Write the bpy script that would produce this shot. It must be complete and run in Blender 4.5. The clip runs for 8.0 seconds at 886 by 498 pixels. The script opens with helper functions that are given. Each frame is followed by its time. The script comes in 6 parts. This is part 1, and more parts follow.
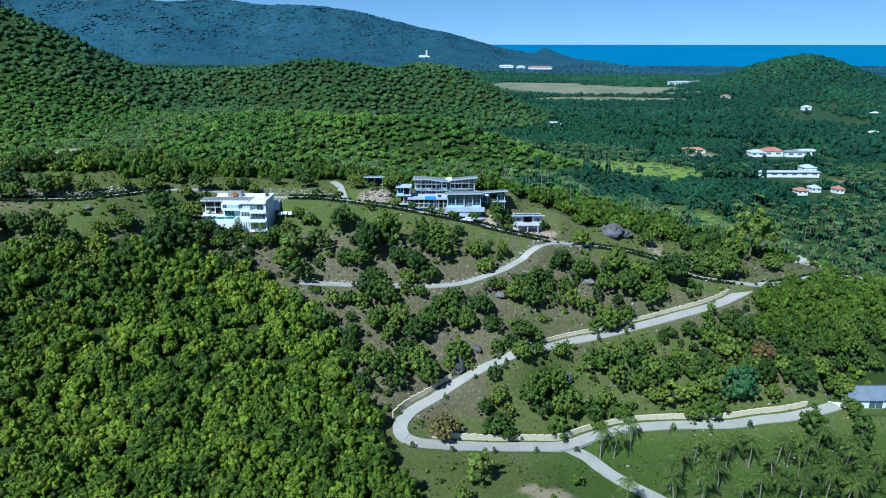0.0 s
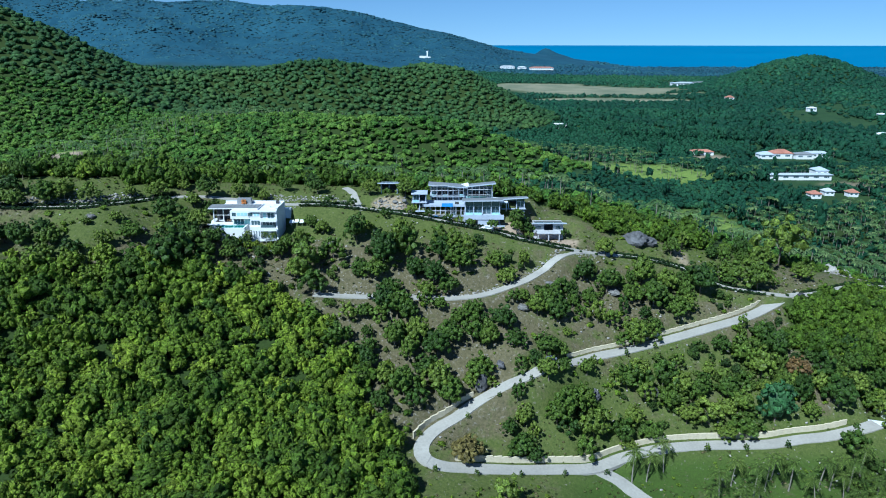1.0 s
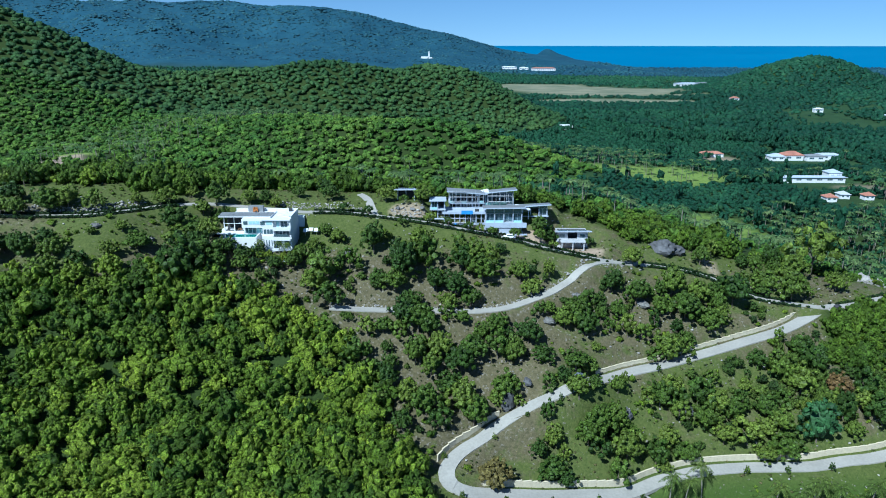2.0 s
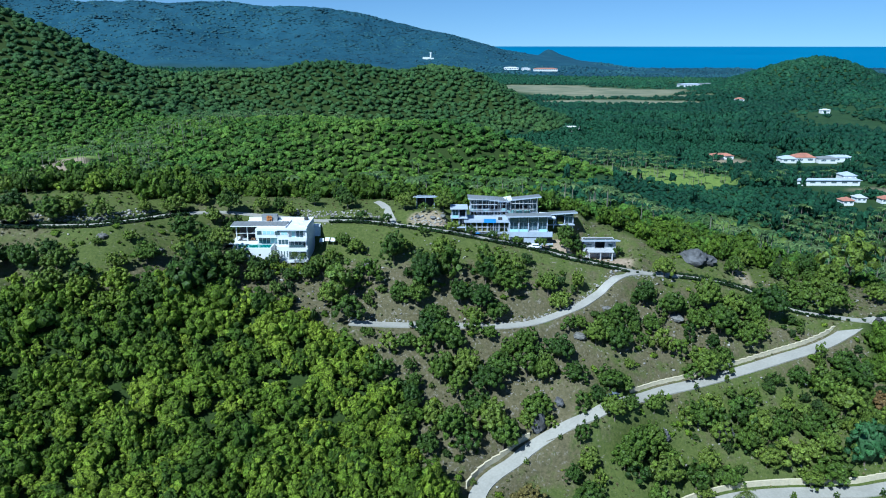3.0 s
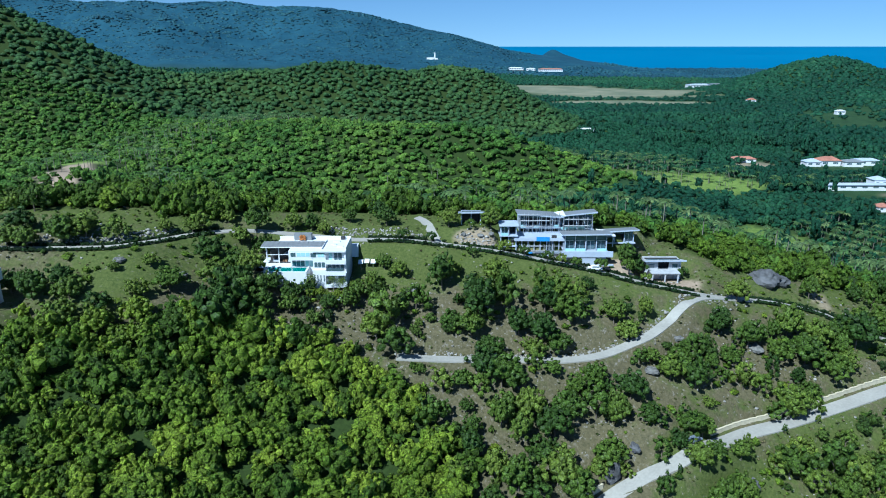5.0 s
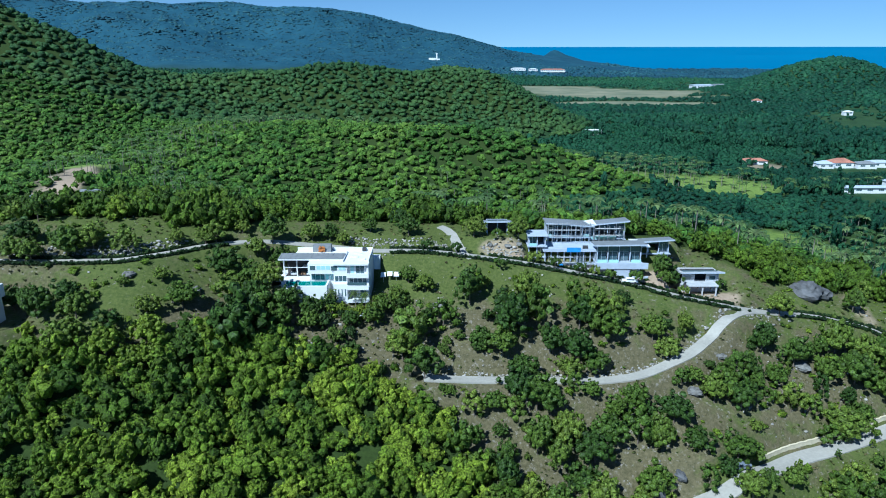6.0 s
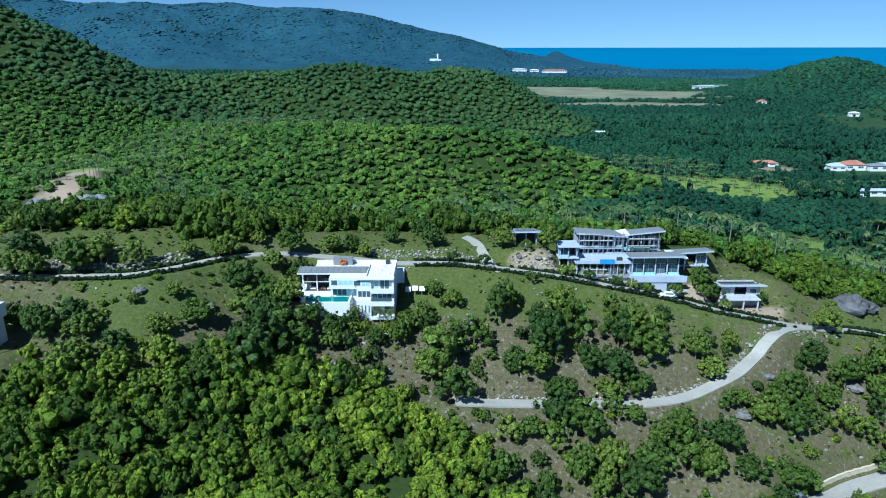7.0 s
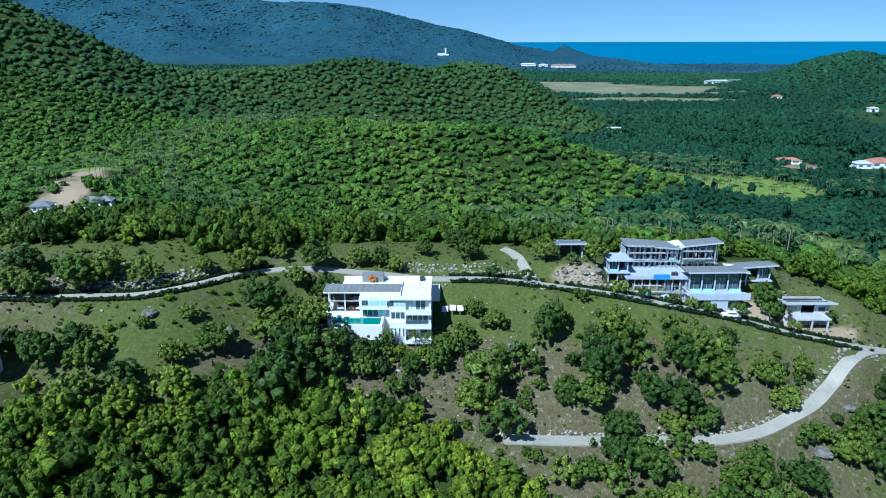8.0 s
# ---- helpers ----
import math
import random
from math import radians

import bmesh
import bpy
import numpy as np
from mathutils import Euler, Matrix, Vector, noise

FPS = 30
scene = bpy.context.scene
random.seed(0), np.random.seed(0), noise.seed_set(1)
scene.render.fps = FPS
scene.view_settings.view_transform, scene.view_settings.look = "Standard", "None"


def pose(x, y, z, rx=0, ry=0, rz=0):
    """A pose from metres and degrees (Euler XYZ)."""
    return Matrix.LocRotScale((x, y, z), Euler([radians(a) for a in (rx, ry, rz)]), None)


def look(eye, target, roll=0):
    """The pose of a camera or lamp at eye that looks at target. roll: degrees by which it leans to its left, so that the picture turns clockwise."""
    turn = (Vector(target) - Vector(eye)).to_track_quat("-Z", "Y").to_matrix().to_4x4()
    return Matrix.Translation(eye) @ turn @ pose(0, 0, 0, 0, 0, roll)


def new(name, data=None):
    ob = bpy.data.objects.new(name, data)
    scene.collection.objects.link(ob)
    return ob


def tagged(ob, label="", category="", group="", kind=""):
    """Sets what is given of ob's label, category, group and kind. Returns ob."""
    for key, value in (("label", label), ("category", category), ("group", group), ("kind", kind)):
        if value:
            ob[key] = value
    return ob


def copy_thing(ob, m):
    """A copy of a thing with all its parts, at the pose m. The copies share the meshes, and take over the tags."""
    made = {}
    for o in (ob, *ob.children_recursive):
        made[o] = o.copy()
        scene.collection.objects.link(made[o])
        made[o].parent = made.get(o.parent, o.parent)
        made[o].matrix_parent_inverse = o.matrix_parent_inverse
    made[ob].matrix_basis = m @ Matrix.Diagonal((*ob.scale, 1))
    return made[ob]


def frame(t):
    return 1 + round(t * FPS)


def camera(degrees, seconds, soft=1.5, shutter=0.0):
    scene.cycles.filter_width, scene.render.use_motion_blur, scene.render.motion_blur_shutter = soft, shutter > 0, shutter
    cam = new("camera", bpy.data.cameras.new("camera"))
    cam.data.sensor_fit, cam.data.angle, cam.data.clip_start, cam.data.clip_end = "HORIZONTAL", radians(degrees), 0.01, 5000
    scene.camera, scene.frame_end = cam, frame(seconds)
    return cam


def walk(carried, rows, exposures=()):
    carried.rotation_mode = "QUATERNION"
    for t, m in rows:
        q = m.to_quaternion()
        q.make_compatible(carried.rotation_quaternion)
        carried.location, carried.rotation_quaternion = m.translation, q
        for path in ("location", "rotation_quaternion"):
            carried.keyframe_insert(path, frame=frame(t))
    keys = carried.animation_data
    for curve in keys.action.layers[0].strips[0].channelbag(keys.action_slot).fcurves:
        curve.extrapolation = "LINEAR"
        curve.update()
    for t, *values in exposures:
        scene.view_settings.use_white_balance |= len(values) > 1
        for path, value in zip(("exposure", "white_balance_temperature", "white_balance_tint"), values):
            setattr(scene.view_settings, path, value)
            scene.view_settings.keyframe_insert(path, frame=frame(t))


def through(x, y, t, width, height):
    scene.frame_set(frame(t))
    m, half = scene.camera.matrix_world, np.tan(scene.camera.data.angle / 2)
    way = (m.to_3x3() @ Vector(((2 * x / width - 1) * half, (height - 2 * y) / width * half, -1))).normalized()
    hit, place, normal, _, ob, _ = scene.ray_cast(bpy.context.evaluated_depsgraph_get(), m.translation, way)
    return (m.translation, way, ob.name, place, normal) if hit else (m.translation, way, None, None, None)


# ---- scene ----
# ------------------------------------------------------------------ camera
EYE = 125.0  # the drone's height over the sea
cam = camera(68.0, 8.0, soft=1.0)
ROWS = [  # seconds, x, y, z over EYE, yaw, pitch, roll
    (0.0, 0.0, 0.0, 0.0, 0.0, -17.29, 0.04),
    (0.5, -3.27, 5.07, 0.02, -0.07, -17.26, 0.05),
    (1.0, -6.66, 10.5, 0.02, -0.07, -17.24, 0.06),
    (1.5, -9.95, 15.7, 0.0, -0.06, -17.22, 0.06),
    (3.0, -20.73, 31.69, 0.05, -0.06, -17.15, 0.04),
    (3.5, -24.16, 36.94, 0.1, -0.02, -17.13, 0.01),
    (4.0, -27.92, 42.38, 0.13, 0.02, -17.14, 0.0),
    (4.5, -31.56, 47.51, 0.2, 0.02, -17.14, 0.0),
    (6.0, -42.41, 63.36, 0.25, 0.06, -17.1, -0.04),
    (6.5, -45.98, 68.55, 0.23, 0.04, -17.07, -0.05),
    (7.0, -49.8, 74.0, 0.2, 0.0, -17.04, -0.05),
    (7.5, -53.61, 79.48, 0.2, -0.06, -17.02, -0.04),
    (7.8, -55.6, 83.4, 0.1, 0.1, -17.1, -0.06),
    (7.9, -56.6, 86.95, 0.0, 0.3, -17.3, -0.1),
    (8.0, -57.74, 90.55, 0.0, 0.54, -17.47, -0.14),
]
walk(cam, [(t, pose(x, y, EYE + z, 90 + pitch, 0, yaw) @ pose(0, 0, 0, 0, 0, roll)) for t, x, y, z, yaw, pitch, roll in ROWS],
     exposures=[(0.0, 0.6, 5000, 0), (8.0, 0.6, 5000, 0)])

# ------------------------------------------------------------------ light
world = bpy.data.worlds.new("sky_world")
scene.world = world
world.use_nodes = True
wn = world.node_tree
SUN_FROM = Vector((-0.52, -0.70, 0.96)).normalized()
sky_tex = wn.nodes.new("ShaderNodeTexSky")
sky_tex.sky_type = "NISHITA"
sky_tex.sun_disc = False
sky_tex.sun_elevation = math.asin(SUN_FROM.z)
sky_tex.sun_rotation = math.atan2(SUN_FROM.x, SUN_FROM.y)
sky_tex.altitude = 100
sky_tex.air_density, sky_tex.dust_density, sky_tex.ozone_density = 0.95, 0.0, 5.5
wn.nodes["Background"].inputs["Strength"].default_value = 0.064
sky_dir, sky_up = wn.nodes.new("ShaderNodeTexCoord"), wn.nodes.new("ShaderNodeVectorMath")
sky_up.operation = "ADD"  # samples the sky higher, so the pale horizon band drops out of view
sky_up.inputs[1].default_value = (0, 0, 0.08)
wn.links.new(sky_dir.outputs["Generated"], sky_up.inputs[0]), wn.links.new(sky_up.outputs[0], sky_tex.inputs["Vector"])
wn.links.new(sky_tex.outputs[0], wn.nodes["Background"].inputs["Color"])
sun = new("sun", bpy.data.lights.new("sun", "SUN"))
sun.data.energy, sun.data.angle, sun.data.color = 5.0, radians(0.55), (1.0, 0.95, 0.86)
sun.matrix_world = look(SUN_FROM * 600, (0, 0, 0))

# ------------------------------------------------------------------ materials


def mat(name, base, rough=0.7, metal=0.0, vary=0.12, grain=3.0, bump=0.1, spec=0.35, second=None, island=0.0):
    """A painted or natural surface with variation at two scales, in object metres."""
    m = bpy.data.materials.new(name)
    m.use_nodes = True
    n, k = m.node_tree.nodes, m.node_tree.links
    p = n["Principled BSDF"]
    p.inputs["Roughness"].default_value, p.inputs["Metallic"].default_value = rough, metal
    p.inputs["Specular IOR Level"].default_value = spec
    co = n.new("ShaderNodeTexCoord")
    big, small = n.new("ShaderNodeTexNoise"), n.new("ShaderNodeTexNoise")
    big.inputs["Scale"].default_value, small.inputs["Scale"].default_value = grain * 0.12, grain
    big.inputs["Detail"].default_value, small.inputs["Detail"].default_value = 4, 6
    k.new(co.outputs["Object"], big.inputs["Vector"]), k.new(co.outputs["Object"], small.inputs["Vector"])
    add = n.new("ShaderNodeMath")
    add.operation = "ADD"
    k.new(big.outputs["Fac"], add.inputs[0]), k.new(small.outputs["Fac"], add.inputs[1])
    ramp = n.new("ShaderNodeMapRange")
    ramp.inputs["From Min"].default_value, ramp.inputs["From Max"].default_value = 0.65, 1.35
    k.new(add.outputs[0], ramp.inputs["Value"])
    mix = n.new("ShaderNodeMix")
    mix.data_type = "RGBA"
    lo = second or tuple(c * (1 - 2 * vary) for c in base)
    hi = base if second else tuple(min(c * (1 + vary), 0.9) for c in base)
    mix.inputs["A"].default_value, mix.inputs["B"].default_value = (*lo, 1), (*hi, 1)
    k.new(ramp.outputs[0], mix.inputs["Factor"])
    out = mix.outputs["Result"]
    if island:
        geo, hsv, mr = n.new("ShaderNodeNewGeometry"), n.new("ShaderNodeHueSaturation"), n.new("ShaderNodeMapRange")
        mr.inputs["To Min"].default_value, mr.inputs["To Max"].default_value = 1 - island, 1 + island
        k.new(geo.outputs["Random Per Island"], mr.inputs["Value"])
        k.new(mr.outputs[0], hsv.inputs["Value"]), k.new(out, hsv.inputs["Color"])
        out = hsv.outputs["Color"]
    k.new(out, p.inputs["Base Color"])
    if bump:
        b = n.new("ShaderNodeBump")
        b.inputs["Strength"].default_value, b.inputs["Distance"].default_value = bump, 0.15
        k.new(small.outputs["Fac"], b.inputs["Height"]), k.new(b.outputs[0], p.inputs["Normal"])
    return m


def leaf_mat(name, dark, mid, light, by_object=False, through=0.32, grain=1.7, depth=0.5, each=0.42):
    """Foliage: a tint for each tree, a smaller change for each spray of leaves."""
    m = bpy.data.materials.new(name)
    m.use_nodes = True
    n, k = m.node_tree.nodes, m.node_tree.links
    p = n["Principled BSDF"]
    p.inputs["Roughness"].default_value = 0.55
    p.inputs["Specular IOR Level"].default_value = 0.25
    if by_object:
        tint = n.new("ShaderNodeObjectInfo").outputs["Random"]
    else:
        at = n.new("ShaderNodeAttribute")
        at.attribute_name = "tint"
        tint = at.outputs["Fac"]
    ramp = n.new("ShaderNodeValToRGB")
    ramp.color_ramp.elements[0].color, ramp.color_ramp.elements[1].color = (*dark, 1), (*light, 1)
    ramp.color_ramp.elements[0].position, ramp.color_ramp.elements[1].position = 0.05, 0.97
    e = ramp.color_ramp.elements.new(0.5)
    e.color = (*mid, 1)
    k.new(tint, ramp.inputs["Fac"])
    geo, hsv, mr = n.new("ShaderNodeNewGeometry"), n.new("ShaderNodeHueSaturation"), n.new("ShaderNodeMapRange")
    mr.inputs["To Min"].default_value, mr.inputs["To Max"].default_value = 1 - each, 1 + each
    k.new(geo.outputs["Random Per Island"], mr.inputs["Value"])
    k.new(mr.outputs[0], hsv.inputs["Value"]), k.new(ramp.outputs["Color"], hsv.inputs["Color"])
    co, clump = n.new("ShaderNodeTexCoord"), n.new("ShaderNodeTexNoise")
    clump.inputs["Scale"].default_value, clump.inputs["Detail"].default_value, clump.inputs["Roughness"].default_value = grain, 4, 0.75
    k.new(co.outputs["Object"], clump.inputs["Vector"])
    leafy = n.new("ShaderNodeMapRange")
    leafy.inputs["From Min"].default_value, leafy.inputs["From Max"].default_value = 0.36, 0.64
    leafy.inputs["To Min"].default_value, leafy.inputs["To Max"].default_value = 1 - depth, 1 + depth * 0.7
    k.new(clump.outputs["Fac"], leafy.inputs["Value"])
    hsv2 = n.new("ShaderNodeHueSaturation")
    k.new(leafy.outputs[0], hsv2.inputs["Value"]), k.new(hsv.outputs["Color"], hsv2.inputs["Color"])
    hsv = hsv2
    bump = n.new("ShaderNodeBump")
    bump.inputs["Strength"].default_value, bump.inputs["Distance"].default_value = 0.9, 0.9 / grain
    k.new(clump.outputs["Fac"], bump.inputs["Height"]), k.new(bump.outputs[0], p.inputs["Normal"])
    k.new(hsv.outputs["Color"], p.inputs["Base Color"])
    tr, mx = n.new("ShaderNodeBsdfTranslucent"), n.new("ShaderNodeMixShader")
    k.new(hsv.outputs["Color"], tr.inputs["Color"])
    mx.inputs["Fac"].default_value = through
    k.new(p.outputs[0], mx.inputs[1]), k.new(tr.outputs[0], mx.inputs[2])
    k.new(mx.outputs[0], n["Material Output"].inputs["Surface"])
    return m


def ground_mat():
    """Grass, dry scrub, bare stony earth and crop fields, shared out by the plan's cover."""
    m = bpy.data.materials.new("hill_ground")
    m.use_nodes = True
    n, k = m.node_tree.nodes, m.node_tree.links
    p = n["Principled BSDF"]
    p.inputs["Roughness"].default_value = 0.9
    p.inputs["Specular IOR Level"].default_value = 0.15
    co = n.new("ShaderNodeTexCoord")

    def noise_at(scale, detail=5, rough=0.6):
        t = n.new("ShaderNodeTexNoise")
        t.inputs["Scale"].default_value, t.inputs["Detail"].default_value, t.inputs["Roughness"].default_value = scale, detail, rough
        k.new(co.outputs["Object"], t.inputs["Vector"])
        return t.outputs["Fac"]

    def attr(name):
        a = n.new("ShaderNodeAttribute")
        a.attribute_name = name
        return a.outputs["Fac"]

    def steps(value, lo, hi):
        r = n.new("ShaderNodeMapRange")
        r.inputs["From Min"].default_value, r.inputs["From Max"].default_value = lo, hi
        k.new(value, r.inputs["Value"])
        return r.outputs[0]

    def blend(f, a, b):
        x = n.new("ShaderNodeMix")
        x.data_type = "RGBA"
        k.new(f, x.inputs["Factor"])
        for s, v in (("A", a), ("B", b)):
            if isinstance(v, tuple):
                x.inputs[s].default_value = (*v, 1)
            else:
                k.new(v, x.inputs[s])
        return x.outputs["Result"]

    def calc(op, a, b):
        c = n.new("ShaderNodeMath")
        c.operation = op
        for i, v in ((0, a), (1, b)):
            if isinstance(v, float):
                c.inputs[i].default_value = v
            else:
                k.new(v, c.inputs[i])
        return c.outputs[0]

    fine, mid, wide = noise_at(1.3, 10, 0.8), noise_at(0.22, 8, 0.7), noise_at(0.035)
    grass = blend(steps(fine, 0.35, 0.65), GRASS_DARK, GRASS)
    dry = blend(steps(fine, 0.32, 0.68), DRY_DARK, DRY)
    patch = calc("ADD", calc("MULTIPLY", mid, 0.6), calc("MULTIPLY", wide, 0.4))
    dryness = steps(calc("ADD", patch, calc("MULTIPLY", attr("dry"), 0.34)), 0.6, 0.72)
    grass = blend(attr("lush"), grass, blend(steps(fine, 0.35, 0.65), GRASS_DARK, LUSH))
    c = blend(dryness, grass, dry)
    stones = steps(calc("ADD", noise_at(0.9, 6, 0.75), calc("MULTIPLY", attr("dry"), 0.08)), 0.62, 0.69)
    c = blend(stones, c, STONE)
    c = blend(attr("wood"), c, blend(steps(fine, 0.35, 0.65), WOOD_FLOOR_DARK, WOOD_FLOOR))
    c = blend(attr("vale"), c, blend(steps(noise_at(0.05), 0.35, 0.65), VALE_HAZE_DARK, VALE_HAZE))
    # the farthest ground gets haze blue painted over its green
    c = blend(attr("far_haze"), c, blend(steps(calc("ADD", calc("MULTIPLY", noise_at(0.009, 9, 0.75), 0.65), calc("MULTIPLY", noise_at(0.05, 6, 0.8), 0.35)), 0.4, 0.6), FAR_HAZE_DARK, FAR_HAZE))
    c = blend(attr("meadow"), c, blend(steps(mid, 0.35, 0.65), MEADOW_DARK, MEADOW))
    c = blend(attr("field"), c, blend(steps(noise_at(0.012), 0.35, 0.65), FIELD_DARK, FIELD))
    c = blend(attr("earth"), c, blend(steps(fine, 0.3, 0.7), EARTH_DARK, EARTH))
    k.new(c, p.inputs["Base Color"])
    b = n.new("ShaderNodeBump")
    b.inputs["Strength"].default_value, b.inputs["Distance"].default_value = 0.7, 0.35
    k.new(fine, b.inputs["Height"]), k.new(b.outputs[0], p.inputs["Normal"])
    return m


GRASS_DARK, GRASS = (0.04, 0.06, 0.013), (0.108, 0.125, 0.034)
LUSH = (0.054, 0.094, 0.014)
DRY_DARK, DRY = (0.042, 0.042, 0.018), (0.152, 0.13, 0.074)
STONE = (0.2, 0.18, 0.15)
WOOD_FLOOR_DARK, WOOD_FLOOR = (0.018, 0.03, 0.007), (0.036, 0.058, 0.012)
# valley floor green, tinted bluer to carry some of the haze
VALE_HAZE_DARK, VALE_HAZE = (0.018, 0.042, 0.015), (0.034, 0.07, 0.024)
# forest floor of the far mountain, haze blue mixed into the colour
FAR_HAZE_DARK, FAR_HAZE = (0.01, 0.042, 0.07), (0.022, 0.07, 0.102)
MEADOW_DARK, MEADOW = (0.09, 0.15, 0.024), (0.2, 0.26, 0.06)
FIELD_DARK, FIELD = (0.11, 0.13, 0.08), (0.22, 0.21, 0.14)
EARTH_DARK, EARTH = (0.26, 0.19, 0.13), (0.42, 0.33, 0.25)
GROUND = ground_mat()
LEAF_NEAR = leaf_mat("broad_leaves", (0.042, 0.082, 0.014), (0.09, 0.146, 0.02), (0.165, 0.22, 0.032), by_object=True, grain=9.0, depth=0.75, each=0.38)
LEAF_BRIGHT = leaf_mat("young_leaves", (0.13, 0.185, 0.018), (0.15, 0.21, 0.02), (0.17, 0.225, 0.022), by_object=True, grain=7.0)
LEAF_RUST = leaf_mat("rusty_leaves", (0.17, 0.1, 0.04), (0.18, 0.125, 0.045), (0.17, 0.15, 0.045), by_object=True, grain=7.0)
LEAF_BLUE = leaf_mat("bluish_leaves", (0.045, 0.115, 0.038), (0.05, 0.125, 0.042), (0.055, 0.135, 0.046), by_object=True, grain=7.0)
LEAF_WOOD = leaf_mat("forest_leaves", (0.062, 0.112, 0.011), (0.13, 0.2, 0.015), (0.22, 0.29, 0.023), grain=2.3, depth=0.75, each=0.4)
LEAF_MID = leaf_mat("hill_forest_leaves", (0.044, 0.11, 0.017), (0.084, 0.17, 0.022), (0.14, 0.23, 0.03), grain=1.1, each=0.4, depth=0.65)
# ridge leaves: green with some distance haze mixed in as blue
LEAF_BACK_HAZE = leaf_mat("hazed_ridge_leaves", (0.034, 0.088, 0.027), (0.06, 0.126, 0.034), (0.094, 0.164, 0.042), grain=0.5, each=0.2, depth=0.4)
LEAF_GROVE = leaf_mat("grove_palm_leaves", (0.06, 0.12, 0.036), (0.1, 0.17, 0.05), (0.16, 0.22, 0.08))
# valley leaves: dark green, bluer because haze is put into the colour
LEAF_VALE_HAZE = leaf_mat("hazed_valley_leaves", (0.013, 0.058, 0.03), (0.029, 0.102, 0.046), (0.062, 0.15, 0.058), grain=0.6, each=0.2, depth=0.35)
# far leaves: distance haze is painted in as a blue base colour
LEAF_FAR_HAZE = leaf_mat("haze_blue_leaves", (0.013, 0.05, 0.074), (0.02, 0.072, 0.096), (0.032, 0.096, 0.112), through=0.0, grain=0.08, depth=0.2, each=0.1)
LEAF_PALM = leaf_mat("palm_leaves", (0.08, 0.12, 0.022), (0.1, 0.15, 0.026), (0.13, 0.175, 0.032), by_object=True)
LEAF_THICKET = leaf_mat("thicket_leaves", (0.034, 0.064, 0.014), (0.066, 0.11, 0.019), (0.12, 0.17, 0.027), grain=2.3, depth=0.75, each=0.4)
LEAF_TUFT = leaf_mat("grass_blades", (0.055, 0.08, 0.018), (0.11, 0.12, 0.035), (0.2, 0.17, 0.08))
PALM_BARK = mat("palm_bark", (0.22, 0.2, 0.165), 0.9, vary=0.2, grain=5, bump=0.3)
BARK = mat("bark", (0.16, 0.13, 0.1), 0.9, vary=0.25, grain=6, bump=0.4)
CONCRETE = mat("road_concrete", (0.32, 0.305, 0.27), 0.85, vary=0.1, grain=1.5, bump=0.1)
WALL_STONE = mat("cream_wall", (0.55, 0.49, 0.35), 0.85, vary=0.12, grain=1.2, bump=0.2)
WHITE = mat("white_paint", (0.63, 0.645, 0.66), 0.6, vary=0.03, grain=0.8, bump=0.02)
GREY_ROOF = mat("grey_roof_sheet", (0.2, 0.21, 0.22), 0.45, vary=0.1, grain=1.0, bump=0.05)
RAW = mat("raw_concrete", (0.42, 0.43, 0.45), 0.85, vary=0.12, grain=1.0, bump=0.15)
SKIM = mat("skim_coat", (0.37, 0.42, 0.5), 0.8, vary=0.08, grain=0.7, bump=0.06)
# near-black: painted shade in rooms and openings, also black plastic, tyres, car paint
SHADE_AND_BLACK = mat("shade_and_black", (0.05, 0.05, 0.055), 0.8, vary=0.2, grain=1.0, bump=0.0)
ROCK = mat("granite", (0.1, 0.1, 0.105), 0.85, vary=0.3, grain=0.8, bump=0.6)
ROCK_MID = mat("grey_granite", (0.17, 0.165, 0.155), 0.9, vary=0.3, grain=1.2, bump=0.6)
ROCK_PALE = mat("pale_stone", (0.28, 0.265, 0.24), 0.9, vary=0.25, grain=1.5, bump=0.4, island=0.3)
RED_ROOF = mat("red_tiles", (0.36, 0.16, 0.11), 0.7, vary=0.2, grain=1.0)
SLATE_BLUE = mat("blue_grey_tiles", (0.16, 0.19, 0.24), 0.55, vary=0.15, grain=2.0, bump=0.2)
TARP = mat("blue_tarpaulin", (0.06, 0.25, 0.6), 0.5, vary=0.15, grain=1.0)
STEEL = mat("galvanised_steel", (0.5, 0.52, 0.55), 0.4, 0.7, vary=0.1, grain=4)
WOODEN = mat("timber", (0.3, 0.17, 0.09), 0.6, vary=0.2, grain=5)
TERRACOTTA = mat("orange_planting", (0.42, 0.16, 0.04), 0.8, vary=0.3, grain=4)
HEDGE = leaf_mat("hedge_leaves", (0.012, 0.03, 0.008), (0.02, 0.045, 0.01), (0.03, 0.06, 0.014))


def glass_mat(name, tint, rough=0.05):
    m = bpy.data.materials.new(name)
    m.use_nodes = True
    p = m.node_tree.nodes["Principled BSDF"]
    p.inputs["Base Color"].default_value = (*tint, 1)
    p.inputs["Roughness"].default_value = rough
    p.inputs["Specular IOR Level"].default_value = 0.9
    p.inputs["Coat Weight"].default_value = 0.6
    p.inputs["Coat Roughness"].default_value = 0.02
    return m


GLASS = glass_mat("tinted_glass", (0.06, 0.1, 0.12))
GLASS_AQUA = glass_mat("aqua_glass", (0.36, 0.58, 0.6), 0.15)
POOL = glass_mat("pool_water", (0.02, 0.2, 0.17), 0.04)
POOL_BLUE = glass_mat("blue_pool_water", (0.03, 0.2, 0.42), 0.04)


